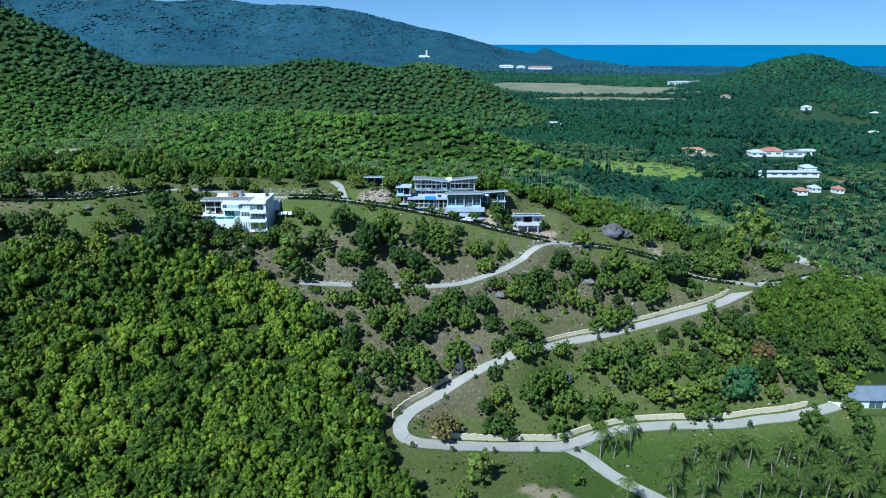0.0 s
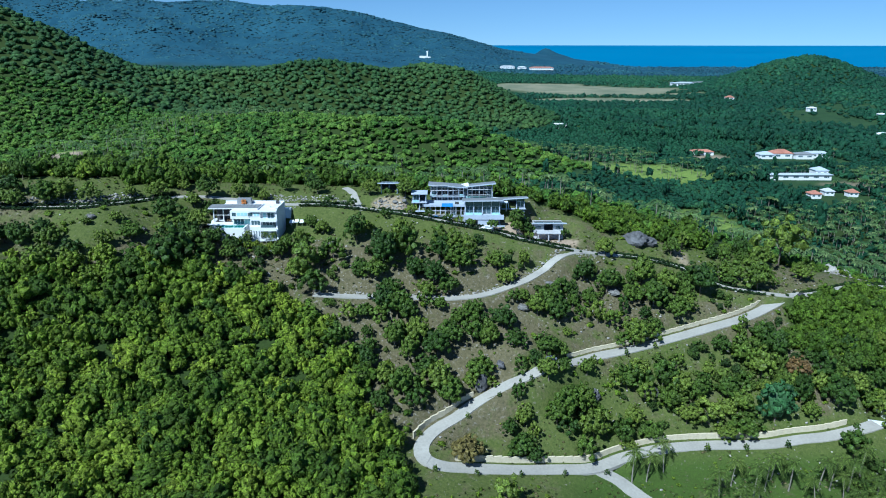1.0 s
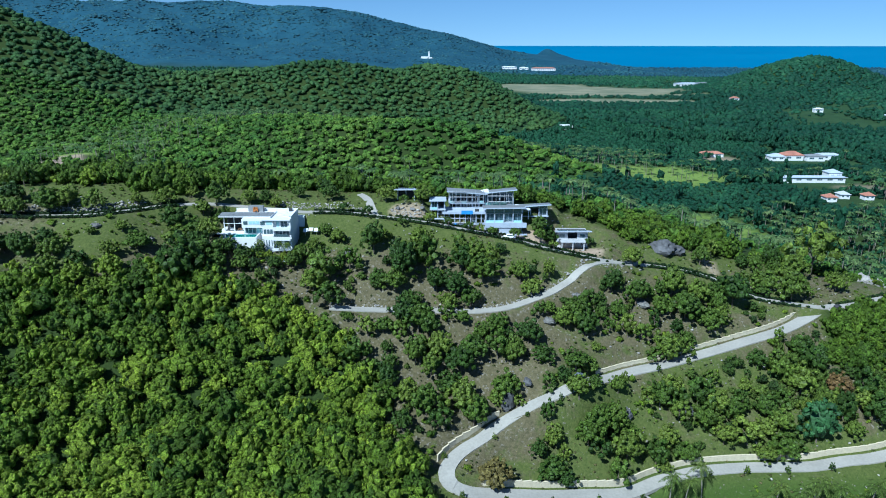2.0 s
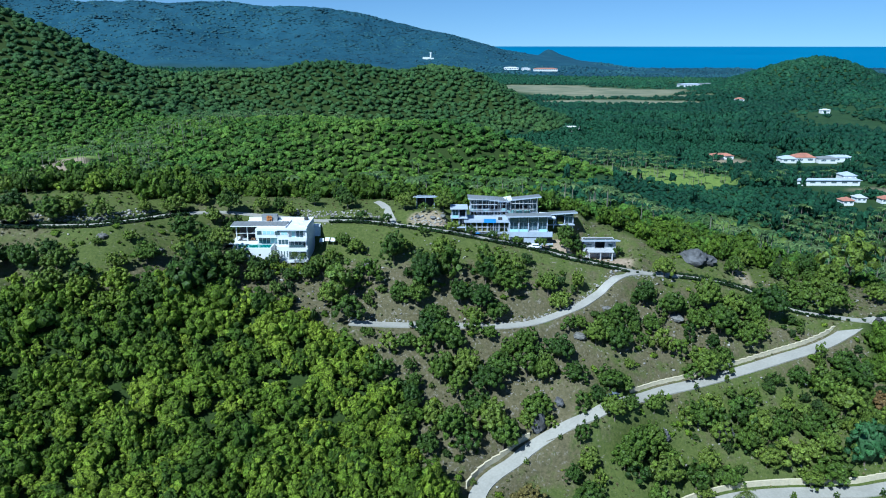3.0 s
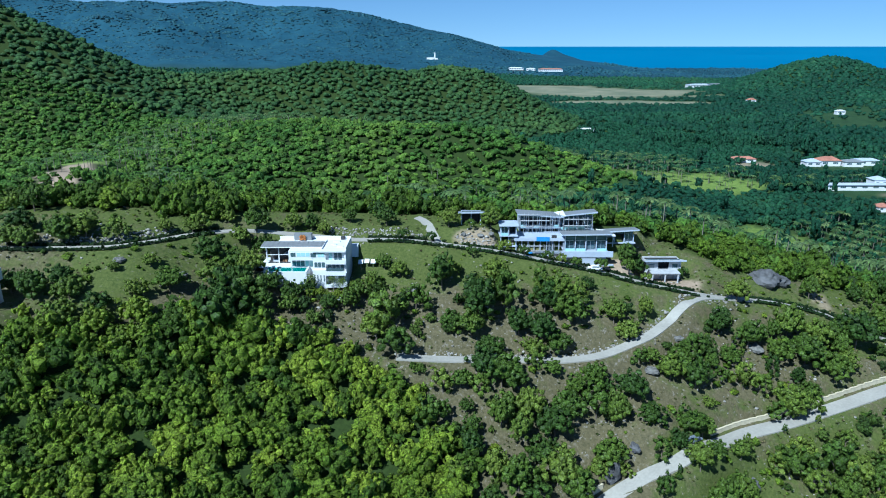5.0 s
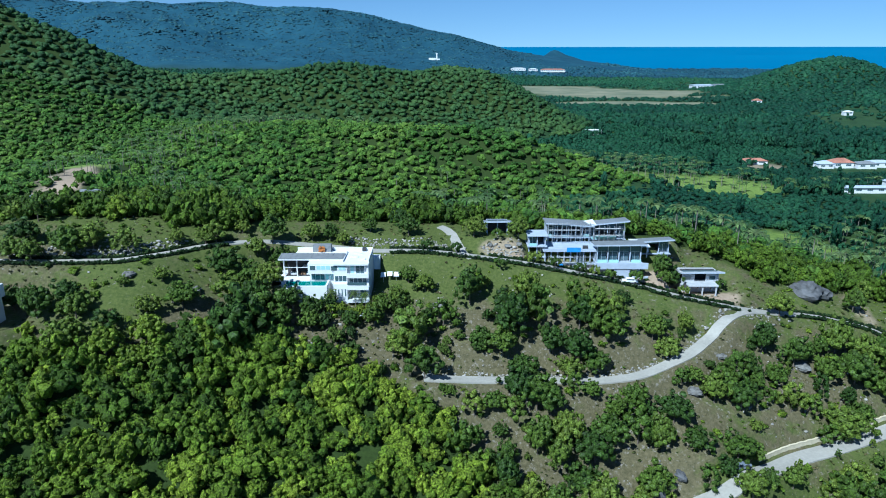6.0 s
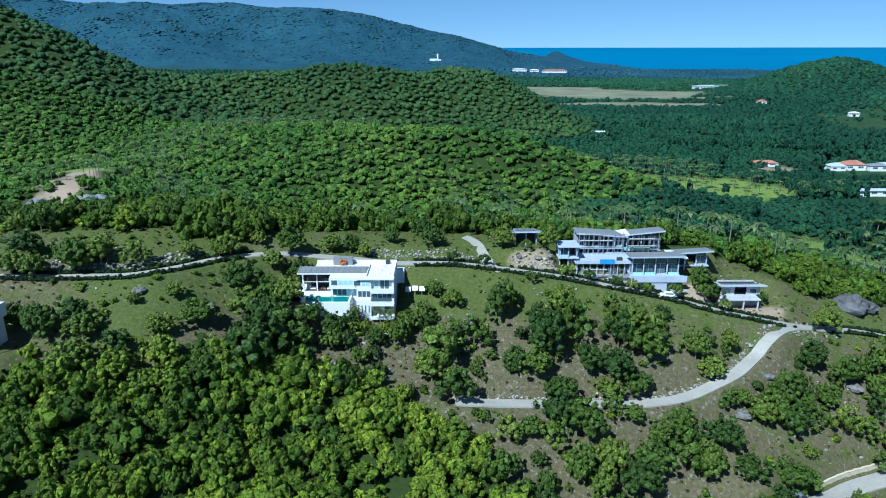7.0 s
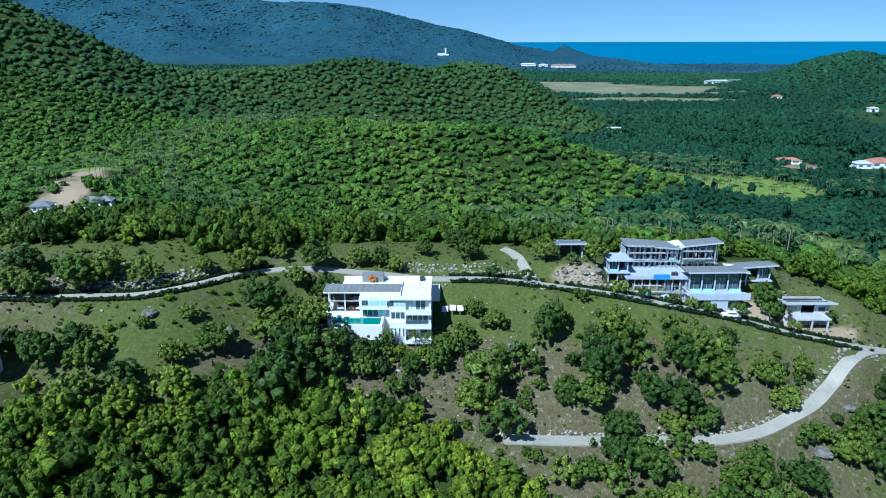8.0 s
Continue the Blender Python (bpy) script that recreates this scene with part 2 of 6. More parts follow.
def sea_mat():
    m = bpy.data.materials.new("sea_water")
    m.use_nodes = True
    n, k = m.node_tree.nodes, m.node_tree.links
    p = n["Principled BSDF"]
    p.inputs["Roughness"].default_value = 0.45
    p.inputs["Specular IOR Level"].default_value = 0.3
    co, w = n.new("ShaderNodeTexCoord"), n.new("ShaderNodeTexNoise")
    mp = n.new("ShaderNodeMapping")
    mp.inputs["Scale"].default_value = (0.0012, 0.006, 0.006)
    w.inputs["Scale"].default_value, w.inputs["Detail"].default_value = 1.0, 5
    k.new(co.outputs["Object"], mp.inputs["Vector"]), k.new(mp.outputs[0], w.inputs["Vector"])
    x = n.new("ShaderNodeMix")
    x.data_type = "RGBA"
    x.inputs["A"].default_value, x.inputs["B"].default_value = (0.008, 0.1, 0.22, 1), (0.016, 0.15, 0.28, 1)
    k.new(w.outputs["Fac"], x.inputs["Factor"]), k.new(x.outputs["Result"], p.inputs["Base Color"])
    return m


SEA = sea_mat()

# ------------------------------------------------------------------ builders


def mesh_of(name, verts, faces, material, smooth=False, tint=None):
    """A mesh from arrays: faces is an (n, 3) or (n, 4) array of indices."""
    verts, faces = np.asarray(verts, np.float32), np.asarray(faces, np.int32)
    me = bpy.data.meshes.new(name)
    me.vertices.add(len(verts)), me.loops.add(faces.size), me.polygons.add(len(faces))
    me.vertices.foreach_set("co", verts.ravel())
    me.loops.foreach_set("vertex_index", faces.ravel())
    me.polygons.foreach_set("loop_start", np.arange(0, faces.size, faces.shape[1], dtype=np.int32))
    me.polygons.foreach_set("use_smooth", np.full(len(faces), smooth))
    if tint is not None:
        me.attributes.new("tint", "FLOAT", "POINT").data.foreach_set("value", np.asarray(tint, np.float32))
    me.materials.append(material)
    me.update(calc_edges=True)
    return me


def part(name, bm, material, parent=None, label=""):
    me = bpy.data.meshes.new(name)
    bm.to_mesh(me)
    bm.free()
    me.materials.append(material)
    ob = new(name, me)
    ob.parent = parent
    if label:
        ob["label"] = label
    return ob


def empty_at(name, x, y, z, yaw=0.0):
    ob = new(name)
    ob.matrix_basis = pose(x, y, z, 0, 0, yaw)
    return ob


def add_box(bm, x0, x1, y0, y1, z0, z1, bevel=0.0):
    made = bmesh.ops.create_cube(bm, size=1.0, matrix=Matrix.Translation(((x0 + x1) / 2, (y0 + y1) / 2, (z0 + z1) / 2)) @ Matrix.Diagonal((x1 - x0, y1 - y0, z1 - z0, 1)))
    if bevel:
        edges = {e for v in made["verts"] for e in v.link_edges}
        bmesh.ops.bevel(bm, geom=list(edges), offset=bevel, segments=1, affect="EDGES")


def slab(name, box, material, parent, label="", bevel=0.02):
    bm = bmesh.new()
    add_box(bm, *box, bevel=bevel)
    return part(name, bm, material, parent, label)


def curve_points(knots, step=1.5):
    """A smooth run of points through the knots."""
    k = [np.array(p, float) for p in knots]
    k = [2 * k[0] - k[1], *k, 2 * k[-1] - k[-2]]
    out = []
    for a, b, c, d in zip(k, k[1:], k[2:], k[3:]):
        m = max(2, int(np.linalg.norm(c - b) / step))
        for t in np.arange(m) / m:
            out.append(0.5 * ((2 * b) + (c - a) * t + (2 * a - 5 * b + 4 * c - d) * t**2 + (3 * b - a - 3 * c + d) * t**3))
    return np.array(out + [k[-2]])


def lattice_noise(x, y, seed):
    """Smooth value noise between -1 and 1 for arrays."""
    xi, yi = np.floor(x).astype(np.int64), np.floor(y).astype(np.int64)
    fx, fy = x - xi, y - yi
    fx, fy = fx * fx * (3 - 2 * fx), fy * fy * (3 - 2 * fy)

    def h(a, b):
        v = np.sin((a * 127.1 + b * 311.7 + seed * 74.7)) * 43758.5453
        return (v - np.floor(v)) * 2 - 1

    return (h(xi, yi) * (1 - fx) + h(xi + 1, yi) * fx) * (1 - fy) + (h(xi, yi + 1) * (1 - fx) + h(xi + 1, yi + 1) * fx) * fy


def fractal(x, y, size, octaves=4, seed=1):
    return sum(lattice_noise(x / size * 2**o, y / size * 2**o, seed + o) * 0.5**o for o in range(octaves))


# ------------------------------------------------------------------ the lie of the land


def rise(t, w):
    return w * np.logaddexp(0, t / w)


HILLS = [  # x, y, height, spread in x, spread in y
    (-151.3, 657.8, 53.8, 199.6, 155.7), (7.2, 613.6, 26.1, 98.4, 40.6), (-197.5, 995.7, 74.4, 109.3, 114.3), (-38.3, 1140.4, 75.2, 148.5, 196.8), (-334.0, 997.5, 41.2, 84.5, 107.2), (47.8, 1062.4, 21.4, 100.3, 118.1),
    (945, 1790, 92, 190, 190), (585, 3985, 54, 50, 60), (660, 3975, 34, 110, 60), (-752.0, 880.4, 217.3, 269.6, 177.5), (-454.7, 862.8, 47.4, 148.7, 187.8), (-265, 430, 38, 105, 60), (-296, 512, 26, 70, 58),
    (-104.3, 220.2, 17.1, 71.4, 48.4), (10.3, 174.5, -17.2, 95, 31.2), (109.7, 161.2, 6.6, 36.7, 61.5), (-88.7, 190.8, -4.7, 26.2, 8.3),
    (21.1, 188.6, 8.7, 12.5, 10.1), (-79.7, 220.7, -10.2, 48.5, 23.2), (188.2, 220.7, 33.4, 70.7, 42.8), (-114.9, 207.2, 3.5, 14, 24),
]
MOUNTAIN_X = (-4200, -3000, -2330, -1950, -1590, -1265, -970, -670, -490, -250, 50, 290, 480, 640, 850, 1000, 1150)
MOUNTAIN_Z = (420, 400, 378, 342, 339, 342, 322, 312, 297, 240, 178, 106, 80, 64, 34, 8, 0)


def bare_land(x, y):
    crest = 79.7 - 0.012 * x - 0.330 * rise(x - 29.3, 30) + -6.7 * np.exp(-(((x + 90.6) / 60) ** 2))
    d = y - (262.6 + 0.126 * x)
    spur = crest - rise(-d, 12) * 0.454 - rise(d, 12) * 0.375
    z = 3 + rise(spur - 3, 5)
    for hx, hy, h, rx, ry in HILLS:
        z = z + h * np.exp(-(((x - hx) / rx) ** 2) - ((y - hy) / ry) ** 2)
    far = np.clip((y - 350) / 500, 0, 1)
    rough = 0.35 * fractal(x, y, 9, 3, 3) * (1 - far) + far * np.clip((z - 3) / 30, 0.03, 1) * (5.0 * fractal(x, y, 130, 4, 5))
    top = np.interp(x, MOUNTAIN_X, MOUNTAIN_Z)
    wall = top * (1 + 0.02 * fractal(x, 0 * y, 140, 3, 21)) * np.exp(-(np.abs((y - 3700) / 620) ** 1.7))
    wall = wall * (1 + 0.3 * fractal(x, y, 460, 5, 9) * np.clip(np.abs(y - 3700) / 420, 0, 1))
    z = np.maximum(z + rough, 0) + wall
    shore = np.clip((y - 4060 - 60 * fractal(x, 0 * y, 500, 3, 15)) / 120, 0, 1)
    return z - shore * 30 * (wall < 12)


ROADS = {  # width and knots in the plan
    "lower": (4.3, [(122.0, 229.6), (114.9, 227.1), (105.3, 221.2), (93.1, 215.4), (82.0, 211.8), (71.1, 207.9), (60.5, 204.3), (50.3, 201.1), (40.3, 197.9), (30.2, 192.2), (20.5, 186.1), (11.6, 184.5), (2.8, 181.5), (-2.4, 177.5), (-7.5, 173.9), (-11.1, 169.8), (-12.4, 166.2), (-11.3, 162.8), (-7.0, 161.2), (-0.6, 161.7), (10.7, 163.3), (22.4, 165.7), (32.7, 167.6), (38.0, 169.3), (45.5, 173.0), (54.9, 176.1), (64.0, 177.5), (73.0, 178.4), (81.8, 178.5), (90.5, 178.3), (99.7, 179.6), (108.9, 180.7), (118.9, 182.8), (125.0, 184.5)]),
    "branch": (4.4, [(36.7, 168.4), (42.3, 165.2), (47.7, 159.6), (53.0, 155.3), (58.2, 151.5), (66.0, 145.0), (80.0, 136.0), (100.0, 124.0)]),
    "middle": (3.2, [(61.0, 238.0), (54.0, 237.3), (42.1, 232.6), (34.1, 227.4), (27.4, 222.0), (20.9, 216.8), (14.8, 213.6), (6.9, 209.9), (-0.8, 207.7), (-8.3, 206.6), (-19.6, 205.6), (-34.4, 204.0), (-41.8, 203.5), (-47.2, 203.0)]),
    "drive": (2.9, [(-34.3, 237.1), (-37.0, 240.8), (-38.0, 244.6), (-40.0, 250.2), (-42.2, 253.7), (-43.6, 254.9)]),
    "ridge": (3.1, [(-260.0, 226.0), (-200.0, 219.0), (-165.0, 216.0), (-144.9, 215.6), (-138.8, 215.8), (-132.9, 216.3), (-126.8, 216.6), (-120.8, 217.4), (-115.7, 220.4), (-111.0, 225.2), (-106.0, 230.4), (-95.0, 236.5), (-80.0, 238.5), (-59.8, 239.2), (-49.4, 239.8), (-38.8, 239.5), (-28.2, 238.7), (-17.7, 237.9), (-7.1, 236.4), (3.4, 236.0), (13.8, 235.0), (24.3, 234.0), (34.8, 234.0), (45.6, 234.7), (56.8, 237.1), (67.9, 238.4), (78.8, 238.0), (84.6, 235.4), (92.0, 231.2), (101.9, 229.2), (112.1, 228.1), (117.4, 228.2), (130.8, 231.9), (141.7, 236.5), (152.2, 239.6), (163.3, 239.4), (176.0, 240.0), (195.0, 243.0)]),
}
PADS = [  # levelled plots: x0, x1, y0, y1, height
    (-86, -62.5, 223, 233, 62.4), (-92, -84, 219, 231, 67.0), (-16, 4, 243, 252, 64.4), (0, 17, 241, 247, 62.2), (-20, 27, 250, 262, 68.5), (25, 41, 241, 250, 56.4),
    (-30, -22, 248, 254, 72.0), (128, 152, 185, 198, 12.2), (-150, -139, 194, 206, 66.0), (-252, -232, 384, 404, 50.0),
]
runs = {}
for key, (wide, knots) in ROADS.items():
    xy = curve_points(knots)
    z = bare_land(xy[:, 0], xy[:, 1])
    for _ in range(12):
        z[1:-1] = (z[:-2] + 2 * z[1:-1] + z[2:]) / 4
    runs[key] = (wide, xy, z)
for key in ("middle", "drive"):  # side roads meet the ridge road level
    wide, xy, z = runs[key]
    gap = np.hypot(xy[:, 0][:, None] - runs["ridge"][1][None, :, 0], xy[:, 1][:, None] - runs["ridge"][1][None, :, 1])
    f = np.clip(1 - (gap.min(1) - 2.0) / 9, 0, 1)
    runs[key] = (wide, xy, z * (1 - f) + runs["ridge"][2][gap.argmin(1)] * f)


def land(x, y):
    x, y = np.asarray(x, float), np.asarray(y, float)
    z = bare_land(x, y)
    near = (y > 125) & (y < 420) & (np.abs(x) < 300)
    if not near.any():
        return z
    xs, ys, zs = x[near], y[near], z[near]
    for x0, x1, y0, y1, level in PADS:
        d = np.hypot(np.maximum(np.maximum(x0 - xs, xs - x1), 0), np.maximum(np.maximum(y0 - ys, ys - y1), 0))
        f = np.clip(1 - d / 5, 0, 1)
        f = f * f * (3 - 2 * f)
        zs = zs * (1 - f) + level * f
    for wide, xy, rz in runs.values():
        best, level = np.full(len(xs), 1e9), np.zeros(len(xs))
        for c in range(0, len(xy), 40):
            d = np.hypot(xs[:, None] - xy[None, c : c + 40, 0], ys[:, None] - xy[None, c : c + 40, 1])
            i = d.argmin(1)
            dm = d[np.arange(len(xs)), i]
            hit = dm < best
            best[hit], level[hit] = dm[hit], rz[c : c + 40][i[hit]]
        f = np.clip((wide / 2 + 4.5 - best) / 4, 0, 1)
        f = f * f * (3 - 2 * f)
        zs = zs * (1 - f) + level * f
    z = z.copy()
    z[near] = zs
    return z


def road_gap(x, y):
    """Distance from the nearest road's edge."""
    x, y = np.asarray(x, float), np.asarray(y, float)
    best = np.full(len(x), 1e9)
    for wide, xy, rz in runs.values():
        for c in range(0, len(xy), 60):
            best = np.minimum(best, np.hypot(x[:, None] - xy[None, c : c + 60, 0], y[:, None] - xy[None, c : c + 60, 1]).min(1) - wide / 2)
    return best


def in_pad(x, y, grow=1.0):
    hit = np.zeros(len(x), bool)
    for x0, x1, y0, y1, _ in PADS:
        hit |= (x > x0 - grow) & (x < x1 + grow) & (y > y0 - grow) & (y < y1 + grow)
    return hit


def blob(x, y, cx, cy, rx, ry, edge=0.25):
    """1 inside an ellipse with a ragged rim, 0 outside."""
    d = np.hypot((x - cx) / rx, (y - cy) / ry) + 0.25 * fractal(x, y, max(rx, ry) * 0.5, 3, 31)
    return np.clip((1 - d) / edge, 0, 1)


def open_slope(x, y):
    """1 on the cleared hillside of the estate, 0 in the closed forest round it."""
    west = np.interp(y, (130, 150, 160, 172, 187, 197, 203, 207, 214, 222, 300), (-5, -15, -21, -27, -36, -48, -62, -100, -200, -260, -260))
    east = np.interp(y, (130, 180, 194, 202, 207, 226, 240, 300), (160, 160, 140, 124, 106, 118, 190, 190))
    w = 4 * fractal(x, y, 14, 3, 41)
    f = np.clip((x - west + w) / 5, 0, 1) * np.clip((east - x + w) / 5, 0, 1)
    foot = np.interp(x, (-260, -137, -118, -100, -87, -74), (186, 187, 188, 194, 202, 220))
    f = np.maximum(f, np.clip((y - foot + w) / 5, 0, 1) * (x < -74))
    back = np.interp(x, (-300, -160, -105, -85, -40, 0, 40, 60, 120, 190), (244, 240, 242, 262, 266, 262, 262, 256, 258, 268))
    return f * np.clip((back - y + w) / 5, 0, 1)


def crop_field(x, y):
    tan = blob(x, y, 430, 1900, 300, 210) + blob(x, y, 400, 1570, 240, 70) + blob(x, y, 270, 2080, 220, 170) + blob(x, y, 560, 1720, 120, 40)
    return np.clip(tan, 0, 1)


def clearing(x, y):
    return np.clip(blob(x, y, 186, 652, 84, 56) + 0.8 * blob(x, y, 182, 462, 26, 44) + blob(x, y, -306, 520, 34, 30) + 0.45 * blob(x, y, 262, 1005, 90, 46), 0, 1)


# ground: one sheet, fine near the estate, coarse towards the horizon
rows_y = np.concatenate([np.arange(-500, 100, 40), np.arange(100, 140, 4), np.arange(140, 268, 1.6), np.arange(268, 340, 3.5), 340 * 1.0195 ** np.arange(0, 139)])
cols_s = np.linspace(-1, 1, 361)
half = np.maximum(300, 0.96 * (rows_y + 100))
gx, gy = (cols_s[None, :] * half[:, None]).ravel(), np.repeat(rows_y, len(cols_s))
gz = land(gx, gy)
nr, nc = len(rows_y), len(cols_s)
i0 = (np.arange(nr - 1)[:, None] * nc + np.arange(nc - 1)[None, :]).ravel()
ground_mesh = mesh_of("ground", np.stack([gx, gy, gz], 1), np.stack([i0, i0 + 1, i0 + nc + 1, i0 + nc], 1), GROUND, smooth=True)
opened = open_slope(gx, gy)
field = crop_field(gx, gy)
clear = clearing(gx, gy)
dry = opened * np.clip(0.25 + 0.3 * np.clip((gz - 15) / 6, 0, 1) * (gy < 224) + 0.5 * fractal(gx, gy, 40, 3, 51) + 0.5 * np.clip((gz - 22) / 20, 0, 1) - 0.5 * np.clip((gz - 62) / 6, 0, 1) * (gx < 20), 0, 1)
earth = np.clip(0.8 * blob(gx, gy, -25, 243.5, 8, 4) + blob(gx, gy, 19, 240, 6, 4) + blob(gx, gy, -10, 241, 8, 3) + 0.7 * blob(gx, gy, 296, 752, 24, 20) + 0.5 * blob(gx, gy, 366, 606, 26, 14) + 0.7 * blob(gx, gy, 28, 147, 7, 3) + 0.7 * blob(gx, gy, 83, 247, 3, 8) + 0.8 * blob(gx, gy, 151, 261, 9, 6) + blob(gx, gy, -244, 382, 13, 16) + blob(gx, gy, -250, 410, 13, 24) + blob(gx, gy, -262, 440, 10, 26) + blob(gx, gy, -272, 470, 9, 22) + blob(gx, gy, -280, 490, 9, 18) + blob(gx, gy, 26, 244, 5, 7) + blob(gx, gy, 0, 241.5, 24, 4.6) + blob(gx, gy, 22, 240.8, 20, 4.4) + blob(gx, gy, 36, 240, 7, 3), 0, 1) * 0.9
dry = np.where(gy > 222, 0.5, 0.72) * dry * np.clip((gz - 11) / 9, 0.35, 1)
# distance masks: far ground and valley floor take on painted haze blue
for key, v in (("dry", dry), ("field", field), ("wood", np.clip(1 - opened - field - clear, 0, 1)), ("earth", earth), ("meadow", clear * (gy > 350)), ("lush", np.maximum(np.clip((13 - gz) / 3, 0, 1) * (gy < 300), clear)), ("far_haze", np.clip((gy - 2600) / 200, 0, 1)), ("vale", np.clip((gy - 420) / 200, 0, 1) * np.clip((30 - gz) / 12 + np.clip((gy - 1100) / 200, 0, 1) + np.clip((gx - 120) / 60, 0, 1), 0, 1) * np.clip(1 - field - clear, 0, 1))):
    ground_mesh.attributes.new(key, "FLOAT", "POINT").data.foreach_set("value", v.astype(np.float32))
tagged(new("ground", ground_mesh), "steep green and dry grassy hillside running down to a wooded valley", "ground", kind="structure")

# sea: from the shore, tilted up to eye height to fit the camera's horizon
sx = np.linspace(-5000, 5000, 41)
sy = np.concatenate([np.linspace(3950, 4060, 3), np.linspace(4100, 4960, 30)])
sz = np.interp(sy, (3950, 4060, 4960), (-0.5, 1.0, EYE - 0.3))
vx, vy = np.meshgrid(sx, sy)
i0 = (np.arange(len(sy) - 1)[:, None] * len(sx) + np.arange(len(sx) - 1)[None, :]).ravel()
tagged(new("sea", mesh_of("sea", np.stack([vx.ravel(), vy.ravel(), np.repeat(sz, len(sx))], 1), np.stack([i0, i0 + 1, i0 + len(sx) + 1, i0 + len(sx)], 1), SEA, smooth=True)),
       "bright blue calm sea, tilted up to meet the horizon", "sea", kind="structure")


def ribbon(name, xy, z, width, material, label, category, lift=0.12, thick=1.0):
    """A paved strip with a real edge, laid along a run of points."""
    t = np.gradient(xy, axis=0)
    t /= np.linalg.norm(t, axis=1)[:, None]
    side = np.stack([-t[:, 1], t[:, 0]], 1)
    w = np.broadcast_to(np.asarray(width, float), (len(xy),))[:, None] * (1 + 0.03 * fractal(xy[:, 0], xy[:, 1], 8, 2, 61))[:, None]
    a, b = xy + side * w / 2, xy - side * w / 2
    n = len(xy)
    v = np.concatenate([np.c_[a, z + lift], np.c_[b, z + lift], np.c_[a, z + lift - thick], np.c_[b, z + lift - thick]])
    i = np.arange(n - 1)
    f = np.concatenate([np.stack([i, i + n, i + n + 1, i + 1], 1)[:, ::-1][:, [0, 1, 2, 3]], np.stack([i, i + 1, i + 1 + 2 * n, i + 2 * n], 1), np.stack([i + n, i + 3 * n, i + 1 + 3 * n, i + 1 + n], 1)])
    f[: n - 1] = np.stack([i, i + n, i + n + 1, i + 1], 1)
    return tagged(new(name, mesh_of(name, v, f, material)), label, category, kind="structure")


ROAD_LABEL = {"lower": "pale concrete hillside road with a tight hairpin bend", "branch": "pale concrete lane branching off downhill", "middle": "pale concrete service road ending on the slope",
              "ridge": "narrow pale concrete road along the ridge", "drive": "short steep concrete driveway up the ridge"}
for key, (wide, xy, z) in runs.items():
    ribbon("road", xy, z, wide, CONCRETE, ROAD_LABEL[key], "road", lift={"lower": 0.32, "branch": 0.28, "middle": 0.32, "ridge": 0.26, "drive": 0.25}[key])
# ------------------------------------------------------------------ trees
rng = np.random.default_rng(7)


def ico(level):
    bm = bmesh.new()
    bmesh.ops.create_icosphere(bm, subdivisions=level, radius=1.0)
    v = np.array([p.co[:] for p in bm.verts])
    f = np.array([[p.index for p in q.verts] for q in bm.faces])
    bm.free()
    return v, f


ICO = {n: ico(n) for n in (1, 2)}


def crown_shape(lobes, level, sprays, size, flat=0.8, lumps=0.22, core=1.0):
    """A crown of unit radius whose foot is at z = 0: uneven lobes under loose sprays of leaves."""
    vs, fs, n = [], [], 0
    base_v, base_f = ICO[level]
    centres = []
    for i in range(lobes):
        a, r = rng.uniform(0, 2 * math.pi), math.sqrt(rng.uniform(0.02, 1)) * (0.55 if lobes < 7 else 0.68)
        c = np.array([r * math.cos(a), r * math.sin(a), 0.95 + (0.4 - 0.45 * r * r) * rng.uniform(-1.0, 1.0) + 0.1 * (0.5 - r)])
        if i == 0:
            c = np.array([0, 0, 1.0])
        s = rng.uniform(0.42, 0.62) if lobes < 7 else rng.uniform(0.22, 0.42)
        s = 0.55 if i == 0 else s
        s = s if lobes > 1 else 0.9
        centres.append((c, s))
        jag = 1 + lumps * rng.normal(size=(len(base_v), 1)).clip(-1.5, 1.5)
        vs.append(base_v * jag * s * core * (1, 1, flat) + c)
        fs.append(base_f[base_v[base_f].mean(1)[:, 2] > -0.4] + n)
        n += len(base_v)
    if sprays:
        which = rng.integers(0, lobes, sprays)
        cc, ss = np.array([c for c, _ in centres])[which], np.array([s for _, s in centres])[which]
        d = rng.normal(size=(sprays, 3))
        d[:, 2] += 0.35
        d /= np.linalg.norm(d, axis=1)[:, None]
        at = cc + d * (1, 1, flat) * (ss * rng.uniform(0.8, 1.38, sprays))[:, None]
        u = np.cross(d + 0.7 * rng.normal(size=d.shape), rng.normal(size=d.shape))
        u /= np.linalg.norm(u, axis=1)[:, None]
        w = np.cross(d, u) + 0.35 * rng.normal(size=d.shape)
        s = size * rng.uniform(0.6, 1.3, (sprays, 1))
        tri = np.stack([at + u * s, at - u * s * 0.6 + w * s * 0.9, at - u * s * 0.5 - w * s * 0.9], 1)
        vs.append(tri.reshape(-1, 3))
        fs.append(np.arange(sprays * 3).reshape(-1, 3) + n)
    return np.concatenate(vs), np.concatenate(fs)


